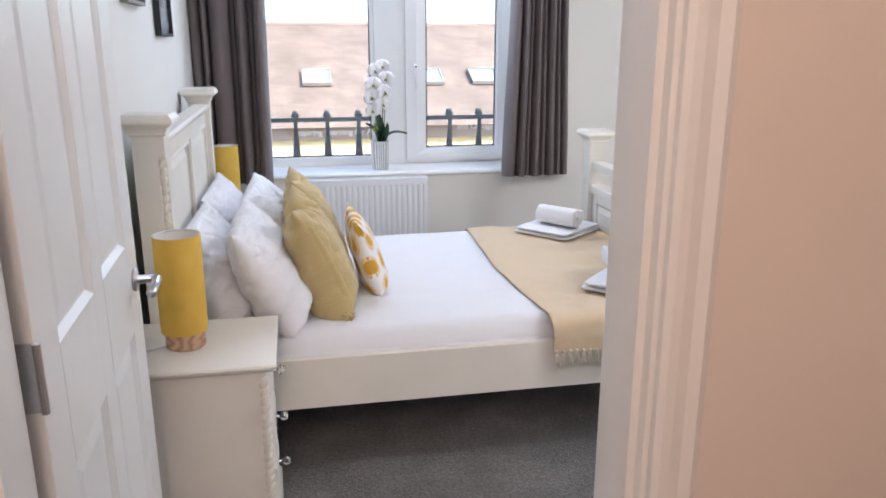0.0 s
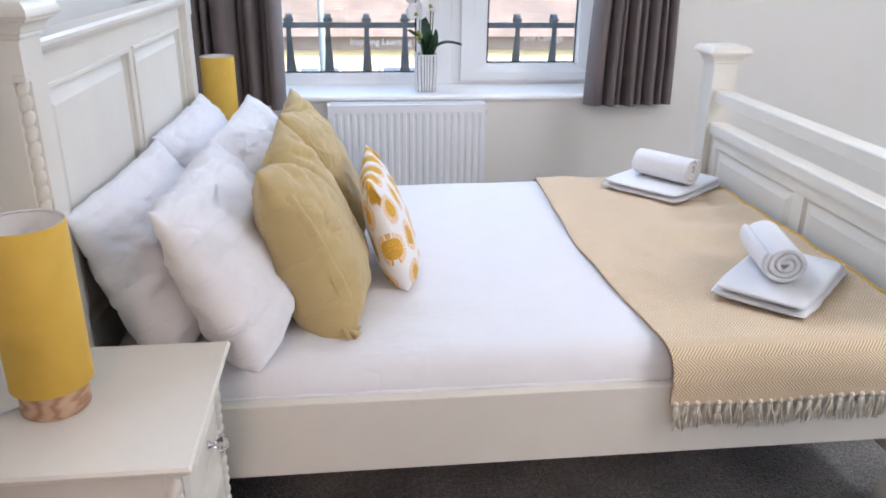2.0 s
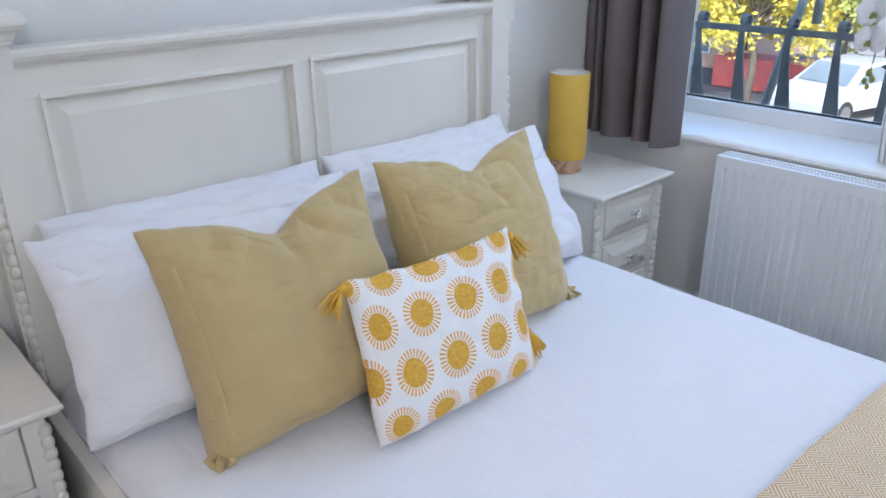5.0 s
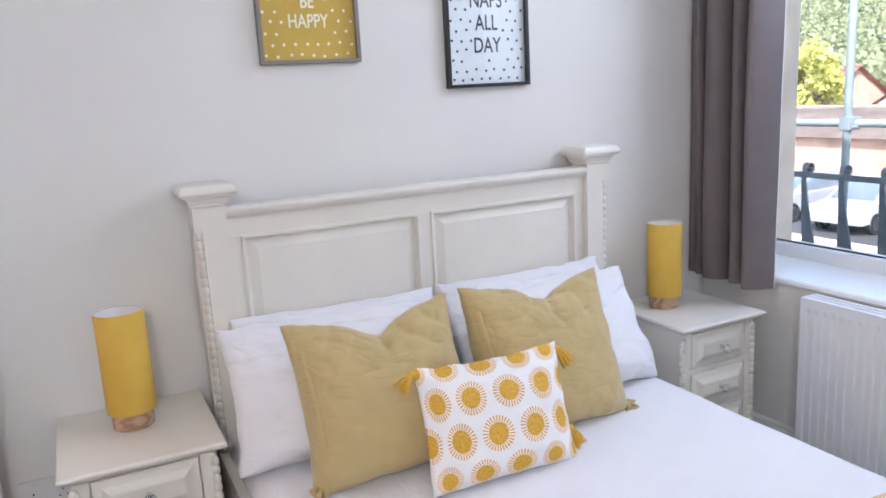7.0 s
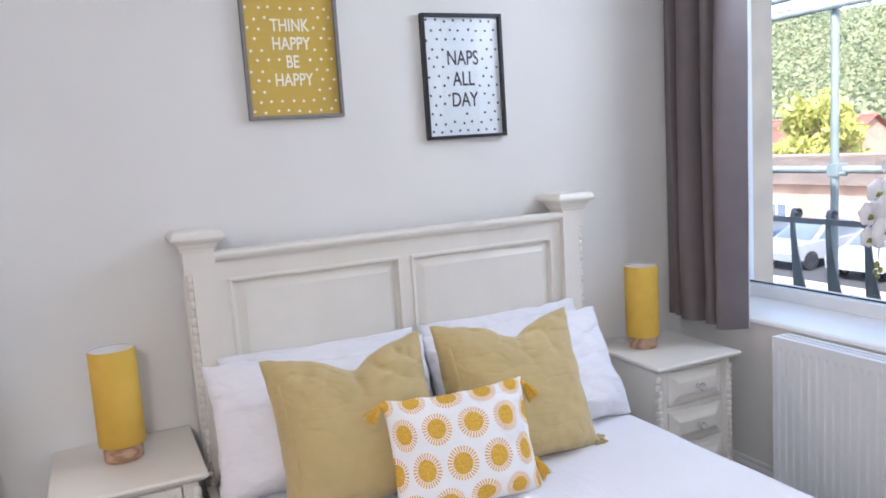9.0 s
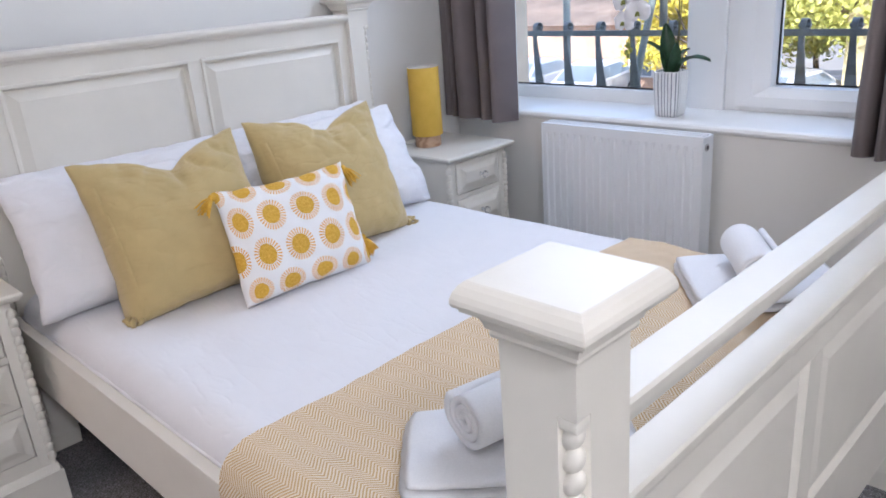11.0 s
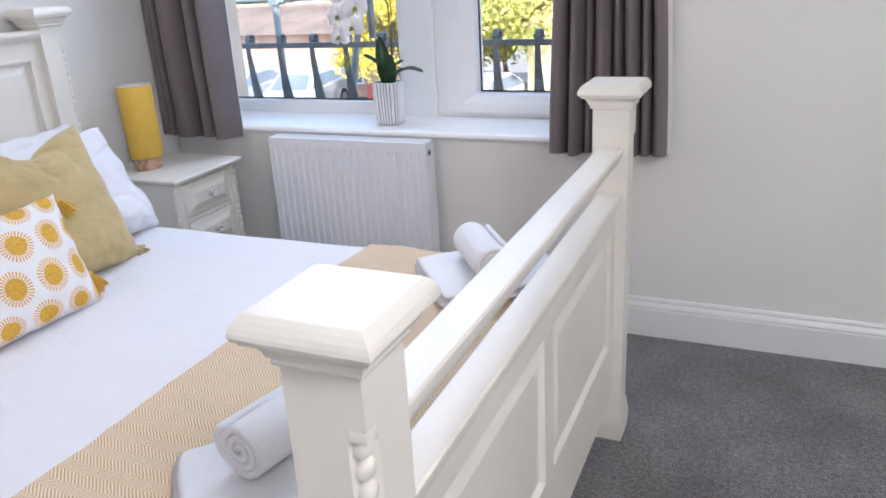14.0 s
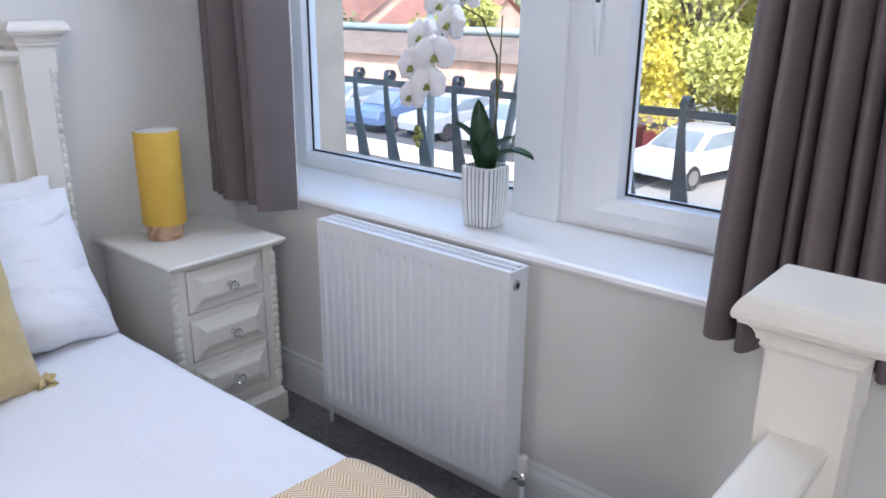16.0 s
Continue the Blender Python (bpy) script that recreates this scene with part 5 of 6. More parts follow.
def make_lamp(cx, cy, z0):
    l = thing("table_lamp", (cx, cy, z0), "mustard cylinder lamp on a pale turned wood base, switched off", "table lamp", "pair of bedside lamps")
    b = lathe(bmesh.new(), cx, cy, [(0.052, z0), (0.0545, z0 + 0.003), (0.0545, z0 + 0.043), (0.052, z0 + 0.046), (0.010, z0 + 0.0465)], 40)
    part("base", b, M_WOOD, l, "pale turned wood base", True)
    b = bmesh.new()
    R, za, zb = 0.0645, z0 + 0.048, z0 + 0.328
    lathe(b, cx, cy, [(R - 0.0008, za), (R, za + 0.001), (R, zb - 0.001), (R - 0.0008, zb)], 56, (False, False))
    s = part("shade", b, M_SHADE, l, "mustard yellow fabric shade", True)
    b = lathe(bmesh.new(), cx, cy, [(R - 0.0009, zb), (R - 0.0022, zb), (R - 0.0022, za), (R - 0.0009, za)], 56, (False, False))
    part("lining", b, M_SHADEIN, s, "white shade lining", True)
    b = bmesh.new()
    ring = [(cx + (R - 0.002) * math.cos(a / 24 * 2 * math.pi), cy + (R - 0.002) * math.sin(a / 24 * 2 * math.pi), zb - 0.003) for a in range(25)]
    tube(b, ring, 0.0016, 6)
    part("rim_wire", b, M_CHROME, s, "", True)
    b = lathe(bmesh.new(), cx, cy, [(0.016, z0 + 0.0465), (0.016, z0 + 0.10), (0.013, z0 + 0.104)], 20)
    for k in range(3):
        a = k * 2 * math.pi / 3
        tube(b, [(cx, cy, z0 + 0.095), (cx + (R - 0.003) * math.cos(a), cy + (R - 0.003) * math.sin(a), z0 + 0.095)], 0.0016, 6)
    part("lamp_holder", b, M_SOCKET, l, "", True)
    b = lathe(bmesh.new(), cx, cy, [(0.012, z0 + 0.104), (0.018, z0 + 0.13), (0.030, z0 + 0.155), (0.031, z0 + 0.17), (0.022, z0 + 0.19), (0.006, z0 + 0.198)], 20)
    part("bulb", b, M_SHADEIN, l, "white bulb, unlit", True)
    b = bmesh.new()
    tube(b, [(cx - 0.05, cy - 0.01, z0 + 0.006), (cx - 0.09, cy - 0.03, z0 + 0.0035), (cx - 0.145, cy - 0.05, z0 + 0.0035), (cx - 0.168, cy - 0.07, z0 + 0.003)], 0.0028, 8)
    part("flex", b, M_SOCKET, l, "", True)


make_lamp(-0.322, 2.284, 0.6302)
make_lamp(-0.336, 4.200, 0.6302)


# ---------------------------------------------------------------- pictures
def text_mesh(body, size, m, mat, parent, name="lettering"):
    cu = bpy.data.curves.new(name, "FONT")
    cu.body, cu.size, cu.align_x, cu.align_y = body, size, "CENTER", "CENTER"
    cu.extrude, cu.offset = 0.0003, 0.012 * size
    tmp = new("tmp", cu)
    bpy.context.view_layer.update()
    me = bpy.data.meshes.new_from_object(tmp.evaluated_get(bpy.context.evaluated_depsgraph_get()))
    bpy.data.objects.remove(tmp)
    me.materials.clear()
    me.materials.append(mat)
    ob = new(name, me)
    ob.parent = parent
    ob.matrix_basis = Matrix.Translation(-parent.location) @ m if parent.type == "EMPTY" else m
    return ob


def make_picture(y0, y1, z0, z1, m_frame, m_paper, m_ink, lines, size, label, seed):
    cy, cz = (y0 + y1) / 2, (z0 + z1) / 2
    p = thing("framed_print", (WEST, cy, z0), label, "picture", "framed prints above the bed")
    x0, x1, fw = WEST + 0.001, WEST + 0.026, 0.0115
    b = bmesh.new()
    for a, c, d, e in ((y0, y1, z0, z0 + fw), (y0, y1, z1 - fw, z1), (y0, y0 + fw, z0 + fw, z1 - fw), (y1 - fw, y1, z0 + fw, z1 - fw)):
        rbox(b, x0, x1, a, c, d, e, 0.0012)
    part("picture_frame", b, m_frame, p)
    b = bmesh.new()
    box(b, x0, x0 + 0.008, y0 + 0.006, y1 - 0.006, z0 + 0.006, z1 - 0.006)
    part("print", b, m_paper, p)
    xt = x0 + 0.0084
    for dz, line in lines:
        text_mesh(line, size, Matrix(((0, 0, 1, xt), (0.68, 0, 0, cy), (0, 0.92, 0, cz + dz - 0.010), (0, 0, 0, 1))), m_ink, p)
    rnd = random.Random(seed)
    half = [0.5 * size * 0.42 * len(t) + 0.012 for _, t in lines]
    b = bmesh.new()
    nx, nz = 8, 13
    for i in range(nx):
        for j in range(nz):
            y = y0 + 0.024 + (y1 - y0 - 0.048) * (i + 0.5 * (j % 2)) / (nx - 0.5) + rnd.uniform(-0.004, 0.004)
            z = z0 + 0.024 + (z1 - z0 - 0.048) * j / (nz - 1) + rnd.uniform(-0.004, 0.004)
            if any(abs(z - cz - dz + 0.010) < size * 0.62 and abs(y - cy) < hw for (dz, t), hw in zip(lines, half)):
                continue
            lathe(b, 0, 0, [(0.0048, 0), (0.0045, 0.0005)], 10, m=pose(xt - 0.0002, y, z, 0, 90, 0))
    part("dots", b, m_ink, p)["kind"] = "stuff"
    b = bmesh.new()
    box(b, x0 + 0.012, x0 + 0.0135, y0 + 0.008, y1 - 0.008, z0 + 0.008, z1 - 0.008)
    g = part("glazing", b, M_GLASS, p)
    g.visible_shadow = False


make_picture(2.772, 3.089, 1.592, 2.037, M_FRAMEG, M_POSTER1, M_INKW, [(0.085, "THINK"), (0.027, "HAPPY"), (-0.031, "BE"), (-0.089, "HAPPY")], 0.062,
             "mustard print with white dots and lettering in a grey frame", 1)
make_picture(3.393, 3.712, 1.494, 1.934, M_FRAMEB, M_POSTER2, M_INKB, [(0.074, "NAPS"), (0.0, "ALL"), (-0.074, "DAY")], 0.078,
             "white print with black dots and lettering in a black frame", 2)

# twin socket by the bedside cabinet
sk = thing("wall_socket", (WEST, 2.04, 0.40), "white twin power socket on the wall", "socket")
b = bmesh.new()
rbox(b, WEST, WEST + 0.009, 1.965, 2.112, 0.375, 0.461, 0.003)
part("plate", b, M_SOCKET, sk)
for y in (2.000, 2.076):
    b = bmesh.new()
    rbox(b, WEST + 0.009, WEST + 0.013, y - 0.006, y + 0.006, 0.436, 0.450, 0.001)
    part("switch", b, M_SOCKET, sk)
    b = bmesh.new()
    for dy, dz, w, h in ((0, 0.014, 0.002, 0.004), (-0.011, -0.006, 0.0035, 0.0018), (0.011, -0.006, 0.0035, 0.0018)):
        box(b, WEST + 0.0085, WEST + 0.0094, y + dy - w, y + dy + w, 0.405 + dz - h, 0.405 + dz + h)
    part("socket_slots", b, M_DARK, sk)


# ---------------------------------------------------------------- orchid
def make_orchid():
    cx, cy, z0 = 0.518, 4.678, SILL_Z + 0.0005
    o = thing("potted_orchid", (cx, cy, z0), "white orchid with dark leaves in a ribbed white pot", "houseplant")
    H, seg = 0.168, 96

    def pot_ring(h, inner=0.0):
        r = []
        half = 0.0445 + 0.007 * math.sin(min(1, h / H) * math.pi * 0.6) - inner
        for k in range(seg):
            a = 2 * math.pi * k / seg
            c, s = math.cos(a), math.sin(a)
            q = (abs(c) ** 7 + abs(s) ** 7) ** (-1 / 7)
            rib = 0.0 if inner else -0.0035 * (1 if k % 4 in (0, 1) else 0)
            r.append((cx + c * (half * q + rib), cy + s * (half * q + rib), z0 + h))
        return r

    b = bmesh.new()
    loops = [[b.verts.new(p) for p in pot_ring(h, i)] for h, i in ((0, 0.004), (0.004, 0), (0.04, 0), (0.08, 0), (0.12, 0), (H - 0.004, 0), (H, 0.002), (H, 0.006), (H - 0.02, 0.007))]
    for l0, l1 in zip(loops, loops[1:]):
        for k in range(seg):
            j = (k + 1) % seg
            b.faces.new((l0[k], l0[j], l1[j], l1[k]))
    b.faces.new(loops[0][::-1])
    pot = part("pot", b, M_POT, o, "ribbed white ceramic pot")
    pot.data.materials.append(M_GROOVE)
    # one strip of faces in each groove takes the grey material
    for f in pot.data.polygons:
        ang = math.atan2(f.center.y - cy, f.center.x - cx) % (2 * math.pi)
        if f.center.z < z0 + H - 0.005 and int(ang / (2 * math.pi) * seg + 0.01) % 4 == 0 and abs(f.normal.z) < 0.5:
            f.material_index = 1
    b = bmesh.new()
    vs = [b.verts.new(p) for p in pot_ring(H - 0.012, 0.0065)]
    b.faces.new(vs)
    part("moss", b, M_SOIL, o)
    ztop = z0 + H - 0.012

    def leaf(base, tip, bend, w):
        b = bmesh.new()
        base, tip = Vector(base), Vector(tip)
        d = tip - base
        side = d.cross(Vector((0, 0, 1)))
        side = side.normalized() if side.length > 1e-4 else Vector((1, 0, 0))
        if abs(d.normalized().z) > 0.9:
            side = Vector((0.85, 0.53, 0))
        up = side.cross(d).normalized()

        def place(u, v, o2):
            q = 2 * v - 1
            ww = w * (math.sin(math.pi * min(1, 0.12 + 0.88 * u)) ** 0.6) * (1 - 0.25 * u)
            return base + d * u + up * (bend * math.sin(math.pi * u) + 0.35 * w * q * q + o2) + side * q * ww
        sheet(b, 14, 8, lambda u, v: place(u, v, 0.0))
        sheet(b, 14, 8, lambda u, v: place(u, 1 - v, -0.002))
        part("leaf", b, M_LEAF, o, "", True)

    leaf((cx, cy, ztop), (cx - 0.020, cy - 0.012, ztop + 0.190), 0.012, 0.036)
    leaf((cx + 0.008, cy, ztop), (cx + 0.040, cy - 0.035, ztop + 0.125), 0.010, 0.026)
    leaf((cx - 0.010, cy, ztop), (cx - 0.085, cy - 0.030, ztop + 0.118), 0.022, 0.031)
    leaf((cx + 0.010, cy, ztop), (cx + 0.165, cy - 0.015, ztop + 0.050), 0.034, 0.028)
    leaf((cx + 0.005, cy, ztop), (cx + 0.045, cy + 0.060, ztop + 0.085), 0.020, 0.024)
    # stems
    P = [(cx + 0.015, cy + 0.01, ztop), (cx + 0.022, cy + 0.012, ztop + 0.17), (cx + 0.026, cy + 0.0, ztop + 0.30), (cx + 0.012, cy - 0.05, ztop + 0.395), (cx - 0.005, cy - 0.115, ztop + 0.425), (cx - 0.024, cy - 0.175, ztop + 0.385),
         (cx - 0.036, cy - 0.205, ztop + 0.30), (cx - 0.044, cy - 0.218, ztop + 0.21), (cx - 0.048, cy - 0.220, ztop + 0.13)]
    b = tube(bmesh.new(), P, [0.0035, 0.0032, 0.003, 0.0028, 0.0025, 0.0022, 0.002, 0.0018, 0.0015], 8)
    part("stem", b, M_STEM, o, "", True)
    b = tube(bmesh.new(), [(cx + 0.022, cy, ztop), (cx + 0.034, cy, ztop + 0.2), (cx + 0.040, cy, ztop + 0.40)], 0.0022, 8)
    part("support_cane", b, M_STEM, o, "", True)
    rnd = random.Random(3)

    def flower(c, face, s):
        c, face = Vector(c), Vector(face).normalized()
        q = face.to_track_quat("Z", "Y").to_matrix().to_4x4()
        m = Matrix.Translation(c) @ q @ Matrix.Rotation(rnd.uniform(-0.3, 0.3), 4, "Z") @ Matrix.Diagonal((s, s, s, 1))
        b = bmesh.new()
        for a, ln, wd, lift in ((90, 0.034, 0.017, -0.004), (210, 0.033, 0.016, -0.004), (330, 0.033, 0.016, -0.004), (18, 0.036, 0.028, 0.002), (162, 0.036, 0.028, 0.002)):
            ra = radians(a)
            r = Matrix.Rotation(ra, 4, "Z")

            def place(u, v, off):
                k = 2 * v - 1
                ww = wd * math.sin(math.pi * min(1.0, 0.06 + 0.94 * u)) ** 0.55
                return m @ (r @ Vector((0.002 + u * ln, k * ww, lift + 0.010 * u * (1 - u) * 4 * 0.6 - 0.006 * k * k + 0.003 * math.sin(7 * v + 5 * u) * u + off)))
            sheet(b, 7, 6, lambda u, v: place(u, v, 0.0))
            sheet(b, 7, 6, lambda u, v: place(u, 1 - v, -0.0006))
        f = part("flower", b, M_PETAL, o, "white orchid flower", True)
        b = bmesh.new()
        ball(b, m @ Vector((0, -0.004, 0.006)), 0.0055 * s, 2)
        ball(b, m @ Vector((0.004, -0.009, 0.008)), 0.004 * s, 1)
        ball(b, m @ Vector((-0.004, -0.009, 0.008)), 0.004 * s, 1)
        part("flower_throat", b, M_BUD, f, "", True)

    spots = [(0.012, -0.115, 0.428, 0.95), (-0.036, -0.150, 0.405, 1.0), (0.022, -0.185, 0.362, 1.05), (-0.052, -0.200, 0.330, 1.1), (0.006, -0.222, 0.290, 1.1),
             (-0.066, -0.222, 0.262, 1.05), (-0.006, -0.232, 0.222, 1.0), (-0.062, -0.230, 0.190, 0.95)]
    for dx, dy, dz, s in spots:
        flower((cx + dx, cy + dy, ztop + dz + 0.02), (rnd.uniform(-0.2, 0.9), -1.0, rnd.uniform(-0.2, 0.25)), s * 1.22)
    for dx, dy, dz, s in ((-0.050, -0.221, 0.128, 0.009), (-0.041, -0.218, 0.112, 0.008), (-0.058, -0.219, 0.104, 0.0075), (-0.049, -0.220, 0.090, 0.0065)):
        b = bmesh.new()
        ball(b, (cx + dx, cy + dy, ztop + dz), s, 2, (1, 1, 1.3))
        part("bud", b, M_BUD, o, "", True)


make_orchid()


# ---------------------------------------------------------------- outside: window guard and scaffold
def make_guard():
    g = thing("window_guard", (0.45, 5.97, 0.50), "wrought-iron window guard of tapered bars with scrolled tops", "railing")
    y = 5.97
    b = bmesh.new()
    rbox(b, -1.62, 2.75, y - 0.006, y + 0.006, 0.895, 0.928, 0.002)
    part("rail", b, M_IRON, g)
    b = bmesh.new()
    rbox(b, -1.62, 2.75, y + 0.045, y + 0.057, 0.44, 0.47, 0.002)
    part("rail", b, M_IRON, g)
    for k in range(-6, 12):
        x = 0.034 + 0.236 * k
        b = bmesh.new()
        prof = [(0.043, 0.44), (0.041, 0.51), (0.035, 0.58), (0.027, 0.67), (0.020, 0.76), (0.015, 0.85), (0.014, 0.922)]
        l = [[b.verts.new((x + sx * w, y + sy * 0.005 + 0.007 + 0.20 * max(0.0, 0.89 - z) ** 1.3, z)) for sx, sy in ((-1, -1), (1, -1), (1, 1), (-1, 1))] for w, z in prof]
        for l0, l1 in zip(l, l[1:]):
            for i in range(4):
                j = (i + 1) % 4
                b.faces.new((l0[i], l0[j], l1[j], l1[i]))
        b.faces.new(l[0][::-1])
        b.faces.new(l[-1])
        bar = part("bar", b, M_IRON, g)
        b = bmesh.new()
        pts = []
        for q in range(19):
            a = math.pi * (1.0 - q / 18 * 1.75)
            r = 0.035 * (1 - 0.35 * q / 18)
            pts.append((x + 0.0, y + 0.007 + 0.035 + r * math.cos(a), 0.945 + r * math.sin(a)))
        pts = [(x, y + 0.007, 0.916)] + pts
        n = len(pts)
        loops = []
        for i, p in enumerate(pts):
            w = 0.014 + 0.010 * i / n
            c = Vector((x, y + 0.038, 0.945))
            d = (c - Vector(p)).normalized() * 0.006 if i else Vector((0, 0.006, 0))
            loops.append([b.verts.new((x - w, p[1], p[2])), b.verts.new((x + w, p[1], p[2])), b.verts.new((x + w, p[1] + d.y, p[2] + d.z)), b.verts.new((x - w, p[1] + d.y, p[2] + d.z))])
        for l0, l1 in zip(loops, loops[1:]):
            for i in range(4):
                j = (i + 1) % 4
                b.faces.new((l0[i], l0[j], l1[j], l1[i]))
        b.faces.new(loops[0][::-1])
        b.faces.new(loops[-1])
        bmesh.ops.recalc_face_normals(b, faces=b.faces)
        tube(b, [(x - 0.030, y + 0.040, 0.941), (x + 0.030, y + 0.040, 0.941)], 0.010, 10)
        part("scroll", b, M_IRON, bar, "rolled scroll top")
    for x in (-1.61, 2.74):
        b = bmesh.new()
        for z in (0.46, 0.91):
            box(b, x - 0.01, x + 0.01, OUT - 0.01, y + 0.05, z - 0.012, z + 0.012)
        part("wall_bracket", b, M_IRON, g)


make_guard()


def make_scaffold():
    s = thing("scaffold", (-1.2, 6.4, GROUND), "galvanised tube scaffold standing outside the window", "scaffold")
    def tub(pts, name="tube", r=0.024):
        part(name, tube(bmesh.new(), pts, r, 12), M_GALV, s, "", True)
    tub([(-1.20, 6.40, GROUND), (-1.20, 6.40, 6.0)], "standard")
    tub([(-3.60, 6.40, GROUND), (-3.60, 6.40, 6.0)], "standard")
    tub([(-4.2, 6.44, 1.17), (-0.32, 6.44, 1.17)], "ledger")
    tub([(-4.2, 6.44, 2.26), (-0.32, 6.44, 2.26)], "ledger")
    tub([(-4.2, 6.36, 2.14), (-0.5, 6.36, 2.14)], "ledger")
    tub([(-0.95, 6.45, -0.6), (-0.12, 6.45, 3.2)], "brace")
    tub([(-0.52, 6.47, 0.9), (-0.52, 6.47, 4.2)], "standard")
    for z in (1.17, 2.20):
        b = bmesh.new()
        rbox(b, -1.235, -1.165, 6.37, 6.475, z - 0.04, z + 0.04, 0.008)
        tube(b, [(-1.25, 6.40, z - 0.02), (-1.13, 6.40, z - 0.02)], 0.009, 8)
        part("coupler", b, M_GALV, s)


make_scaffold()


# ---------------------------------------------------------------- ground, road and neighbours
b = bmesh.new()
sheet(b, 60, 60, lambda u, v: Vector((-1200 + 2400 * u, 6.0 + 2000 * v * v, GROUND - 0.02)))
structure("ground", b, M_PAVE, "pale paved ground reaching away to the hills")
b = bmesh.new()
box(b, -70, 60, 8.0, 12.4, GROUND - 0.3, GROUND + 0.0)
box(b, -48, -7, 17.7, 34, GROUND - 0.3, GROUND - 0.002)
structure("road", b, M_ASPHALT, "grey asphalt street and car park")
b = bmesh.new()
box(b, -70, 60, 12.4, 14.2, GROUND - 0.3, GROUND + 0.11)
structure("pavement", b, M_PAVE)


def roof_face(bm, pts, us, vs):
    """A tiled slope as a thin slab: four corners, with UVs of its true size."""
    uv = bm.loops.layers.uv.verify()
    q = [bm.verts.new(p) for p in pts]
    f = bm.faces.new(q)
    for lp, c in zip(f.loops, ((0, 0), (us, 0), (us, vs), (0, vs))):
        lp[uv].uv = c
    return f


def make_house(name, x0, x1, y0, y1, eave, ridge, m_wall, m_roof, label, windows=(), over=0.35, ridge_along="x", chimney=None):
    h = thing(name, ((x0 + x1) / 2, (y0 + y1) / 2, GROUND), label, "house")
    b = bmesh.new()
    uv = b.loops.layers.uv.verify()
    box(b, x0, x1, y0, y1, GROUND, eave)
    ym, xm = (y0 + y1) / 2, (x0 + x1) / 2
    if ridge_along == "x":
        for x in (x0, x1):
            vs = [b.verts.new(p) for p in ((x, y0, eave), (x, y1, eave), (x, ym, ridge))]
            b.faces.new(vs)
    else:
        for y in (y0, y1):
            vs = [b.verts.new(p) for p in ((x0, y, eave), (x1, y, eave), (xm, y, ridge))]
            b.faces.new(vs)
    for f in b.faces:
        for lp in f.loops:
            c = lp.vert.co
            lp[uv].uv = (c.x + c.y, c.z)
    part("wall", b, m_wall, h)
    b = bmesh.new()
    if ridge_along == "x":
        s = math.hypot(ym - y0, ridge - eave)
        dz = over * (ridge - eave) / (ym - y0)
        L = x1 - x0 + 2 * over
        roof_face(b, ((x0 - over, y0 - over, eave - dz + 0.08), (x1 + over, y0 - over, eave - dz + 0.08), (x1 + over, ym, ridge + 0.08), (x0 - over, ym, ridge + 0.08)), L, s)
        roof_face(b, ((x1 + over, y1 + over, eave - dz + 0.08), (x0 - over, y1 + over, eave - dz + 0.08), (x0 - over, ym, ridge + 0.08), (x1 + over, ym, ridge + 0.08)), L, s)
    else:
        s = math.hypot(xm - x0, ridge - eave)
        dz = over * (ridge - eave) / (xm - x0)
        L = y1 - y0 + 2 * over
        roof_face(b, ((x0 - over, y1 + over, eave - dz + 0.08), (x0 - over, y0 - over, eave - dz + 0.08), (xm, y0 - over, ridge + 0.08), (xm, y1 + over, ridge + 0.08)), L, s)
        roof_face(b, ((x1 + over, y0 - over, eave - dz + 0.08), (x1 + over, y1 + over, eave - dz + 0.08), (xm, y1 + over, ridge + 0.08), (xm, y0 - over, ridge + 0.08)), L, s)
    ext = bmesh.ops.solidify(b, geom=list(b.faces), thickness=0.10)
    part("roof", b, m_roof, h)
    b = bmesh.new()
    if ridge_along == "x":
        tube(b, [(x0 - over, ym, ridge + 0.10), (x1 + over, ym, ridge + 0.10)], 0.10, 8)
    else:
        tube(b, [(xm, y0 - over, ridge + 0.10), (xm, y1 + over, ridge + 0.10)], 0.10, 8)
    part("ridge_tiles", b, m_roof, h)
    for wx, wz, ww, wh in windows:
        b = bmesh.new()
        for a, c, d, e in ((-0.06, ww + 0.06, -0.06, 0), (-0.06, ww + 0.06, wh, wh + 0.06), (-0.06, 0, 0, wh), (ww, ww + 0.06, 0, wh), (ww / 2 - 0.03, ww / 2 + 0.03, 0, wh)):
            box(b, wx + a, wx + c, y0 - 0.05, y0 + 0.02, wz + d, wz + e)
        w = part("window", b, M_WHITEREND, h)
        b = box(bmesh.new(), wx, wx + ww, y0 - 0.03, y0 + 0.01, wz, wz + wh)
        part("window_pane", b, M_DARKGLASS, w)
    if chimney:
        cx, cy = chimney
        b = bmesh.new()
        box(b, cx - 0.35, cx + 0.35, cy - 0.3, cy + 0.3, eave, ridge + 1.0)
        box(b, cx - 0.40, cx + 0.40, cy - 0.35, cy + 0.35, ridge + 0.86, ridge + 1.0)
        for k in (-0.15, 0.15):
            tube(b, [(cx + k, cy, ridge + 1.0), (cx + k, cy, ridge + 1.35)], [0.10, 0.085], 10)
        part("chimney", b, M_BRICK, h)
    return h


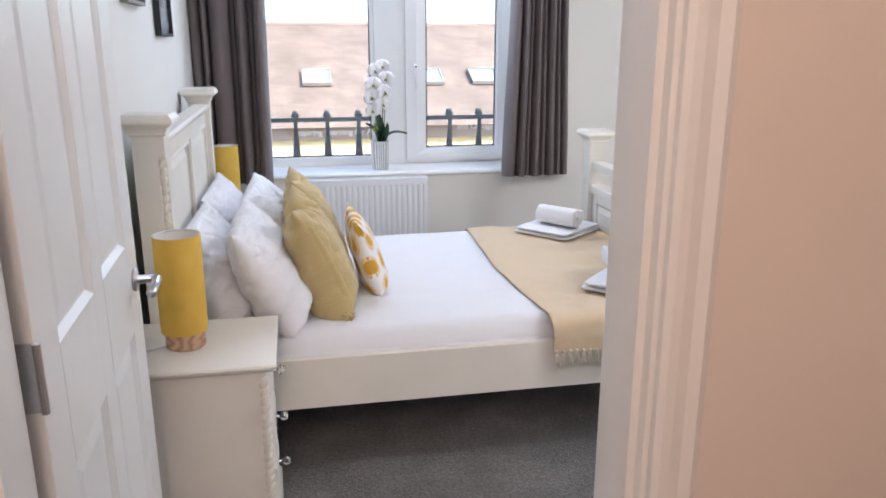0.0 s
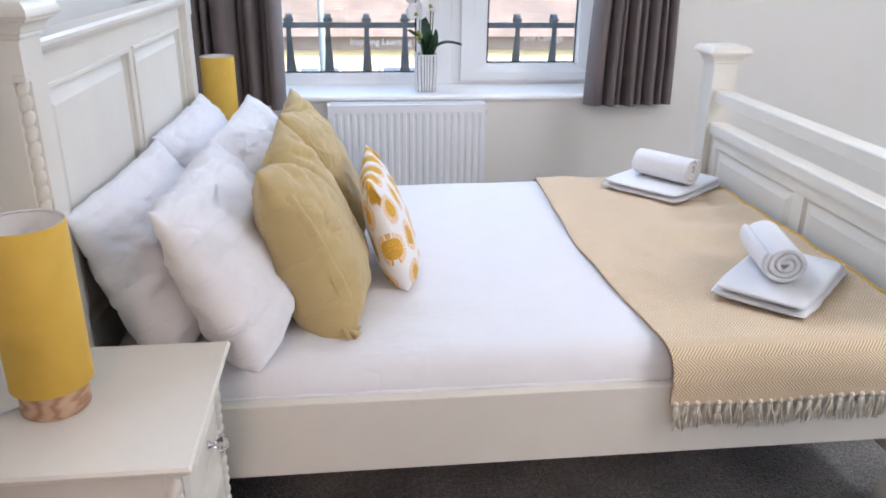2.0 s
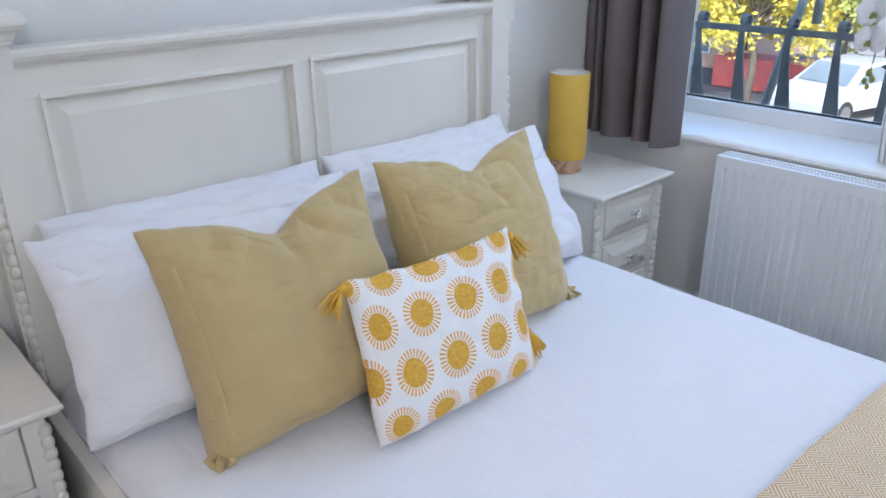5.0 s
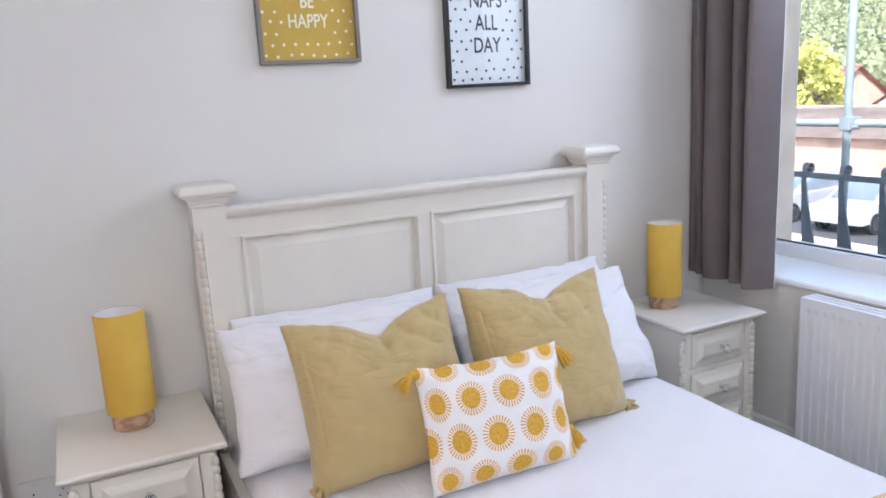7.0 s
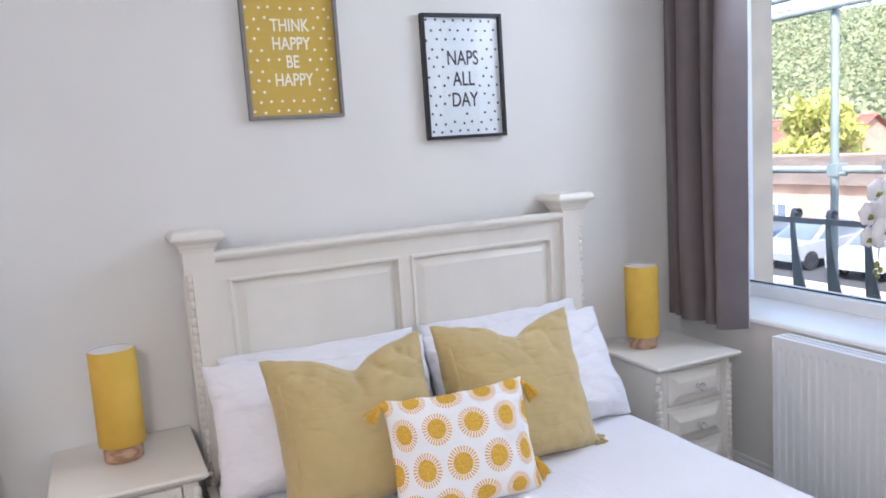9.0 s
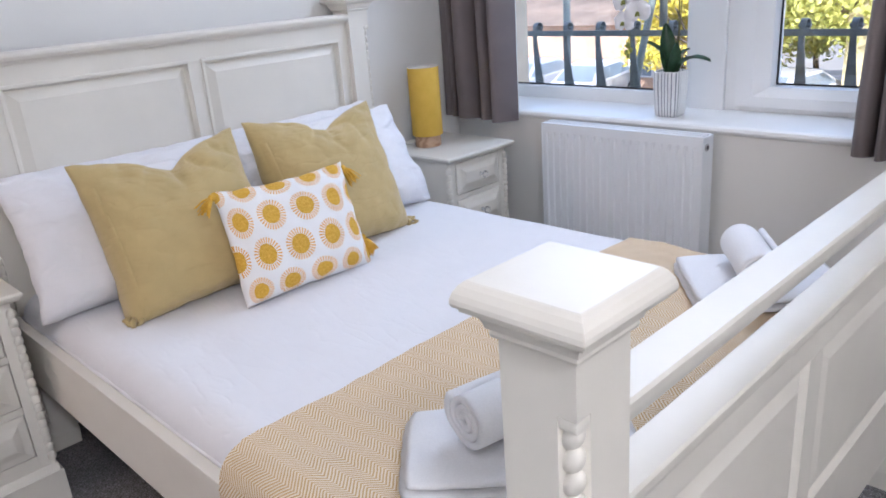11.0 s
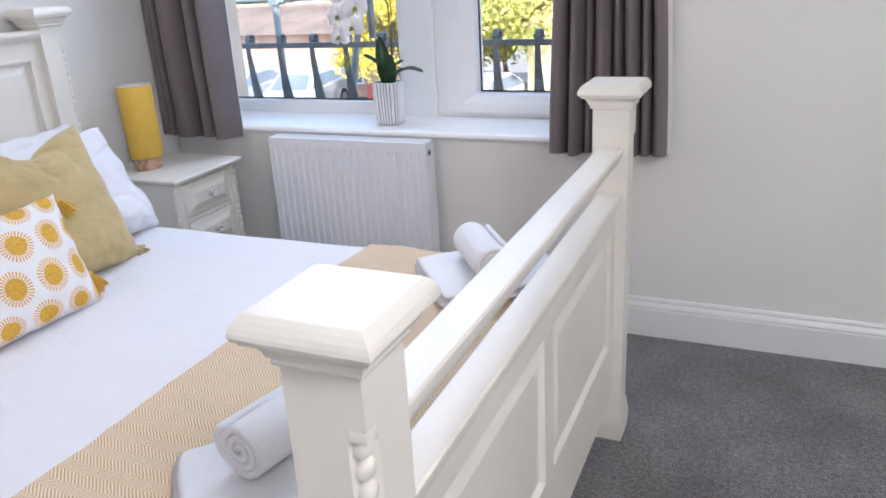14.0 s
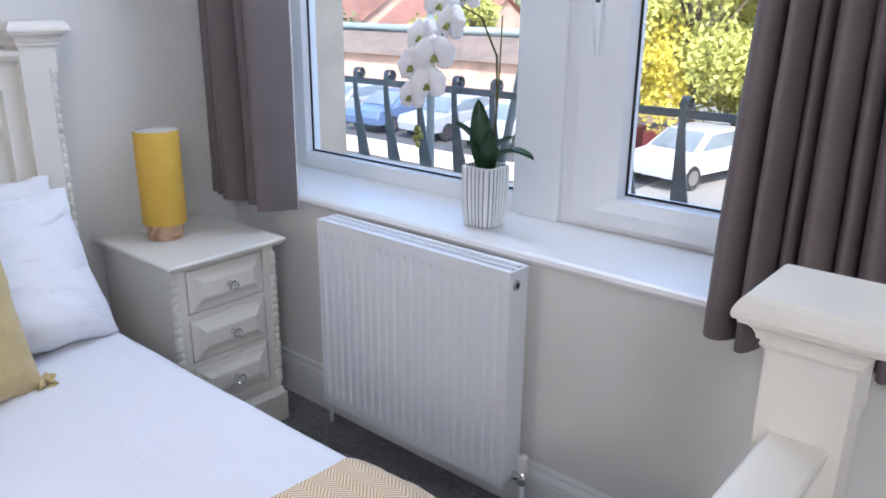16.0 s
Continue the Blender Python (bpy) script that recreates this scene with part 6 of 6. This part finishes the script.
# the long tiled building across the street, with rooflights and a dark sign band
hall = make_house("college_building", -2.3, 26.0, 23.0, 35.0, -0.75, 2.05, M_RENDER, M_ROOF, "long low building with brown tiled roof and dark sign band", over=0.5)
slope = math.atan2(2.05 + 0.75, 6.0)
for x in (0.85, 4.45, 6.3, 11.5):
    b = bmesh.new()
    m = pose(x, 25.1, -0.75 + 2.1 * math.tan(slope) + 0.16, math.degrees(slope), 0, 0)
    for p, q, r, s in ((-0.46, 0.46, -0.48, -0.42), (-0.46, 0.46, 0.42, 0.48), (-0.46, -0.40, -0.42, 0.42), (0.40, 0.46, -0.42, 0.42)):
        box(b, p, q, r, s, -0.02, 0.09, m)
    w = part("rooflight", b, M_PAVE, hall, "grey framed rooflight")
    part("rooflight_pane", box(bmesh.new(), -0.40, 0.40, -0.42, 0.42, 0.0, 0.05, m), M_SKYGLASS, w)
b = box(bmesh.new(), -2.2, 25.8, 22.84, 23.0, -1.30, -0.80)
part("sign_band", b, M_FASCIA, hall, "dark sign band")
sgn = hall.children[-1]
text_mesh("Inspiring Learning for All", 0.24, Matrix(((1, 0, 0, 1.25), (0, 0, -1, 22.82), (0, 1, 0, -1.08), (0, 0, 0, 1))), M_SIGN, sgn)
text_mesh("and College", 0.24, Matrix(((1, 0, 0, 5.5), (0, 0, -1, 22.82), (0, 1, 0, -0.98), (0, 0, 0, 1))), M_SIGN, sgn)
for k in range(12):
    x = -1.4 + 2.3 * k
    b = bmesh.new()
    for a, c, d, e in ((0, 1.2, -2.95, -2.87), (0, 1.2, -1.80, -1.72), (0, 0.07, -2.87, -1.80), (1.13, 1.2, -2.87, -1.80), (0.57, 0.63, -2.87, -1.80)):
        box(b, x + a, x + c, 22.93, 23.02, d, e)
    w = part("window", b, M_WHITEREND, hall)
    part("window_pane", box(bmesh.new(), x + 0.07, x + 1.13, 22.96, 23.01, -2.87, -1.80), M_DARKGLASS, w)
    if k % 3 == 1:
        b = box(bmesh.new(), x + 1.5, x + 2.0, 22.9, 23.02, GROUND, -1.70)
        part("brick_pier", b, M_BRICK, hall)

# lamp post before it
lp = thing("lamp_post", (-0.55, 19.0, GROUND), "tall slim pale grey street lamp post", "street lamp")
part("post", tube(bmesh.new(), [(-0.55, 19.0, GROUND), (-0.55, 19.0, 1.0), (-0.55, 19.0, 5.0)], [0.085, 0.06, 0.05], 12), M_GALV, lp, "", True)
b = rbox(bmesh.new(), -0.65, -0.45, 18.1, 19.05, 5.0, 5.1, 0.03)
part("lantern", b, M_GALV, lp)

# low brick building and red-roofed houses to the left
make_house("brick_building", -29.0, -11.8, 27.5, 34.0, -0.90, -0.10, M_BRICK, M_ROOF, "low orange brick building with a shallow tiled roof",
           [(-28 + 2.4 * k, -2.75, 0.9, 1.0) for k in range(0, 7, 3)])
make_house("house", -40.0, -31.0, 44.0, 52.0, -0.7, 1.6, M_BRICK, M_REDROOF, "orange brick house with a red tiled roof", [(-39, -2.2, 1.3, 1.2), (-35, -2.2, 1.3, 1.2)], chimney=(-33, 48))
make_house("house", -57.0, -44.0, 46.0, 55.0, -0.4, 2.0, M_BRICK, M_REDROOF, "orange brick house with a red tiled roof", [(-55, -2.0, 1.3, 1.2), (-49, -2.0, 1.3, 1.2)], chimney=(-46, 50))
make_house("house", -27.5, -19.5, 45.0, 53.0, -0.6, 1.9, M_WHITEREND, M_REDROOF, "white rendered house with a red gabled roof", [(-25, -2.0, 1.3, 1.2)], ridge_along="y", chimney=(-26, 49))
make_house("house", -76.0, -62.0, 52.0, 60.0, 0.2, 2.6, M_WHITEREND, M_REDROOF, "white rendered house with a red roof", [(-74, -1.4, 1.3, 1.2), (-68, -1.4, 1.3, 1.2)], chimney=(-64, 56))
make_house("white_gabled_house", -5.1, -1.9, 24.2, 34.0, -0.35, 0.75, M_RENDER, M_ROOF, "white rendered house with a gable to the street", [(-4.0, -2.2, 0.9, 0.9)], ridge_along="y")

# stone wall along the car park
b = bmesh.new()
rbox(b, -48, -8.5, 19.6, 19.9, GROUND, GROUND + 0.45, 0.04)
whole("boundary_wall", b, M_STONE, "low buff stone wall along the car park", "wall")


def make_car(x, y, rz, mat, label):
    c = thing("car", (0, 0, 0), label, "car", "parked cars")
    prof = [(-2.05, 0.35), (-2.1, 0.60), (-2.0, 0.84), (-1.15, 0.93), (-0.45, 1.40), (0.85, 1.44), (1.65, 0.98), (2.0, 0.92), (2.08, 0.60), (2.03, 0.35)]
    b = bmesh.new()
    loops = []
    for wy, sc in ((-0.86, 0.97), (-0.80, 1.0), (0.80, 1.0), (0.86, 0.97)):
        loops.append([b.verts.new((px * (1 if abs(wy) < 0.82 else 0.985), wy * (0.80 if pz > 1.1 else 1), 0.35 + (pz - 0.35) * sc)) for px, pz in prof])
    for l0, l1 in zip(loops, loops[1:]):
        for i in range(len(prof)):
            j = (i + 1) % len(prof)
            b.faces.new((l0[i], l0[j], l1[j], l1[i]))
    b.faces.new(loops[0][::-1])
    b.faces.new(loops[-1])
    bmesh.ops.recalc_face_normals(b, faces=b.faces)
    body = part("body", b, mat, c)
    b = bmesh.new()
    for s in (-1, 1):
        q = [(-1.0, 0.97), (-0.42, 1.34), (0.80, 1.37), (1.42, 0.99)]
        vs = [b.verts.new((px, s * (0.842 if pz < 1.1 else 0.722), pz)) for px, pz in q]
        b.faces.new(vs if s < 0 else vs[::-1])
    for x0, z0, x1, z1 in ((-1.13, 0.96, -0.50, 1.385), (1.60, 1.02, 0.90, 1.43)):
        d = 0.02 if x0 > 0 else -0.02
        vs = [b.verts.new(p) for p in ((x0 + d, -0.70, z0 + 0.012), (x0 + d, 0.70, z0 + 0.012), (x1 + d, 0.58, z1 + 0.012), (x1 + d, -0.58, z1 + 0.012))]
        b.faces.new(vs)
    part("windows", b, M_DARKGLASS, body)
    for wx in (-1.3, 1.28):
        for s in (-1, 1):
            b = lathe(bmesh.new(), 0, 0, [(0.31, -0.1), (0.32, -0.08), (0.32, 0.08), (0.31, 0.1)], 20, m=pose(wx, s * 0.78, 0.32, 90, 0, 0))
            w = part("wheel", b, M_RUBBER, c)
            b = lathe(bmesh.new(), 0, 0, [(0.20, -0.108), (0.20, 0.108)], 16, m=pose(wx, s * 0.78, 0.32, 90, 0, 0))
            part("rim", b, M_STEEL, w)
    c.matrix_world = pose(x, y, GROUND, 0, 0, rz)


CARW = plain("white_car_paint", (0.46, 0.46, 0.47), 0.25, 0.02)
CARS = plain("silver_car_paint", (0.58, 0.60, 0.63), 0.25, 0.03, Metallic=0.5)
CARB = plain("dark_blue_car_paint", (0.10, 0.14, 0.24), 0.2, 0.05)
for k, (x, y, rz, mt, lb) in enumerate(((-13.2, 24.3, 95, CARW, "white parked car standing in the car park"), (-15.9, 24.4, 88, CARS, "silver parked car standing in the car park"), (-18.6, 24.3, 92, CARB, "dark blue parked car standing in the car park"), (-21.4, 24.5, 90, CARS, "silver parked car standing in the car park"),
                                        (-24.2, 24.4, 91, CARW, "white parked car standing in the car park"), (-27.0, 24.5, 90, CARB, "dark blue parked car standing in the car park"), (-6.4, 23.4, 78, CARW, "white parked car standing in the car park"))):
    make_car(x, y, rz, mt, lb)
# red skips beyond the cars
for x in (-10.9, -8.6):
    b = rbox(bmesh.new(), x, x + 1.9, 24.6, 25.8, GROUND + 0.02, GROUND + 0.95, 0.04)
    sk2 = whole("red_waste_container", b, M_REDPAINT, "red steel waste container in the car park", "container")


# ---------------------------------------------------------------- trees and hills
def make_tree(x, y, h, spread, mat, seed, label, leaf=0.20, n=2600, base=GROUND):
    rnd = random.Random(seed)
    t = thing("tree", (x, y, base), label, "tree")
    b = bmesh.new()
    tube(b, [(x, y, base), (x + 0.1, y, base + h * 0.2), (x - 0.05, y + 0.1, base + h * 0.42), (x + 0.1, y, base + h * 0.8)], [0.05 * h * 0.6, 0.04 * h * 0.55, 0.03 * h * 0.5, 0.05], 9)
    clumps = []
    for k in range(26):
        a, el = rnd.uniform(0, 6.28), rnd.uniform(-0.35, 1.0)
        r = spread * rnd.uniform(0.35, 1.0) * math.cos(el * 1.1)
        c = Vector((x + math.cos(a) * r, y + math.sin(a) * r, base + h * (0.53 + 0.40 * el)))
        clumps.append((c, spread * rnd.uniform(0.22, 0.40)))
        if k % 2 == 0:
            s = Vector((x, y, base + h * rnd.uniform(0.30, 0.5)))
            tube(b, [s, s.lerp(c, 0.5) + Vector((0, 0, 0.2)), c], [0.018 * h * 0.5, 0.012 * h * 0.5, 0.02], 6)
    part("trunk", b, M_BARK, t)
    verts, faces = [], []
    for k in range(n):
        c, r = clumps[rnd.randrange(len(clumps))]
        d = Vector((rnd.gauss(0, 1), rnd.gauss(0, 1), rnd.gauss(0, 0.8))).normalized() * r * rnd.uniform(0.35, 1.12)
        p = c + d
        u = Vector((rnd.gauss(0, 1), rnd.gauss(0, 1), rnd.gauss(0, 1))).normalized()
        v = u.cross(Vector((rnd.gauss(0, 1), rnd.gauss(0, 1), rnd.gauss(0, 1)))).normalized()
        s = leaf * rnd.uniform(0.6, 1.3)
        i = len(verts)
        verts += [p - u * s, p + v * s * 0.5, p + u * s, p - v * s * 0.5]
        faces.append((i, i + 1, i + 2, i + 3))
    me = bpy.data.meshes.new("crown")
    me.from_pydata([tuple(v) for v in verts], [], faces)
    me.materials.append(mat)
    ob = new("crown", me)
    ob.parent = t
    ob.location = -t.location
    ob["kind"] = "stuff"


make_tree(-7.3, 24.6, 7.6, 2.9, M_FOLIAGE, 1, "tall tree in yellow-green leaf", 0.11, 20000)
make_tree(-6.7, 26.6, 4.4, 1.7, M_FOLIAGE, 11, "low tree in yellow-green leaf", 0.085, 9000)
make_tree(-8.9, 22.9, 4.9, 1.9, M_GOLDFOL, 12, "low tree with golden leaves", 0.085, 9000)
make_tree(-13.6, 36.5, 4.9, 1.9, M_FOLIAGE, 2, "spreading tree in yellow-green leaf", 0.17, 3600)
make_tree(-30.5, 42.5, 6.3, 2.6, M_FOLIAGE, 3, "broad tree in yellow-green leaf", 0.22, 4200)
make_tree(-19.0, 42.5, 6.6, 2.6, M_FOLIAGE2, 4, "tall dark green leafy tree", 0.2, 3200)
make_tree(-18.2, 36.0, 4.6, 1.7, M_GOLDFOL, 5, "small tree with golden leaves", 0.15, 2200)
make_tree(-10.4, 25.4, 3.8, 1.4, M_GOLDFOL, 6, "golden-leaved small tree beside the white house", 0.13, 2200)
make_tree(-42.0, 40.5, 6.0, 2.6, M_FOLIAGE2, 7, "green leafy tree in a garden", 0.2, 2400)


def make_hill():
    """A wooded ridge far off: rolling ground thickly covered with clumps of leaves."""
    def hz(x, y):
        r = math.hypot(x, y)
        side = 1 / (1 + math.exp((x + 70) / 30))
        return GROUND + max(0.0, (r - 110) / 190) ** 1.1 * (4 + 33 * side) + 3.0 * wave(x * 0.012, y * 0.012, 3) * min(1, max(0, (r - 110) / 60))
    b = bmesh.new()
    sheet(b, 90, 24, lambda u, v: (lambda x, y: Vector((x, y, hz(x, y) - 0.05)))(*(lambda a, r: (math.sin(a) * r, math.cos(a) * r))(radians(-80 + 130 * u), 108 + 240 * v)))
    structure("backdrop", b, M_GRASS, "far wooded hillside")
    rnd = random.Random(9)
    verts, faces = [], []
    for k in range(4600):
        a, r = radians(rnd.uniform(-62, -12)), rnd.uniform(125, 330)
        x, y = math.sin(a) * r, math.cos(a) * r
        z = hz(x, y)
        s = rnd.uniform(2.0, 4.2)
        for q in range(30):
            d = Vector((rnd.gauss(0, 0.5), rnd.gauss(0, 0.5), rnd.uniform(0.2, 1.2))) * s
            u = Vector((rnd.gauss(0, 1), rnd.gauss(0, 1), rnd.gauss(0, 1))).normalized()
            v = u.cross(Vector((rnd.gauss(0, 1), rnd.gauss(0, 1), rnd.gauss(0, 1)))).normalized()
            p, w = Vector((x, y, z)) + d, s * rnd.uniform(0.09, 0.20)
            i = len(verts)
            verts += [tuple(p - u * w), tuple(p + v * w * 0.7), tuple(p + u * w), tuple(p - v * w * 0.7)]
            faces.append((i, i + 1, i + 2, i + 3))
    me = bpy.data.meshes.new("woodland")
    me.from_pydata(verts, [], faces)
    me.materials.append(M_WOODS)
    tagged(new("woodland", me), "far woods covering the hillside", "woods", kind="stuff")


make_hill()
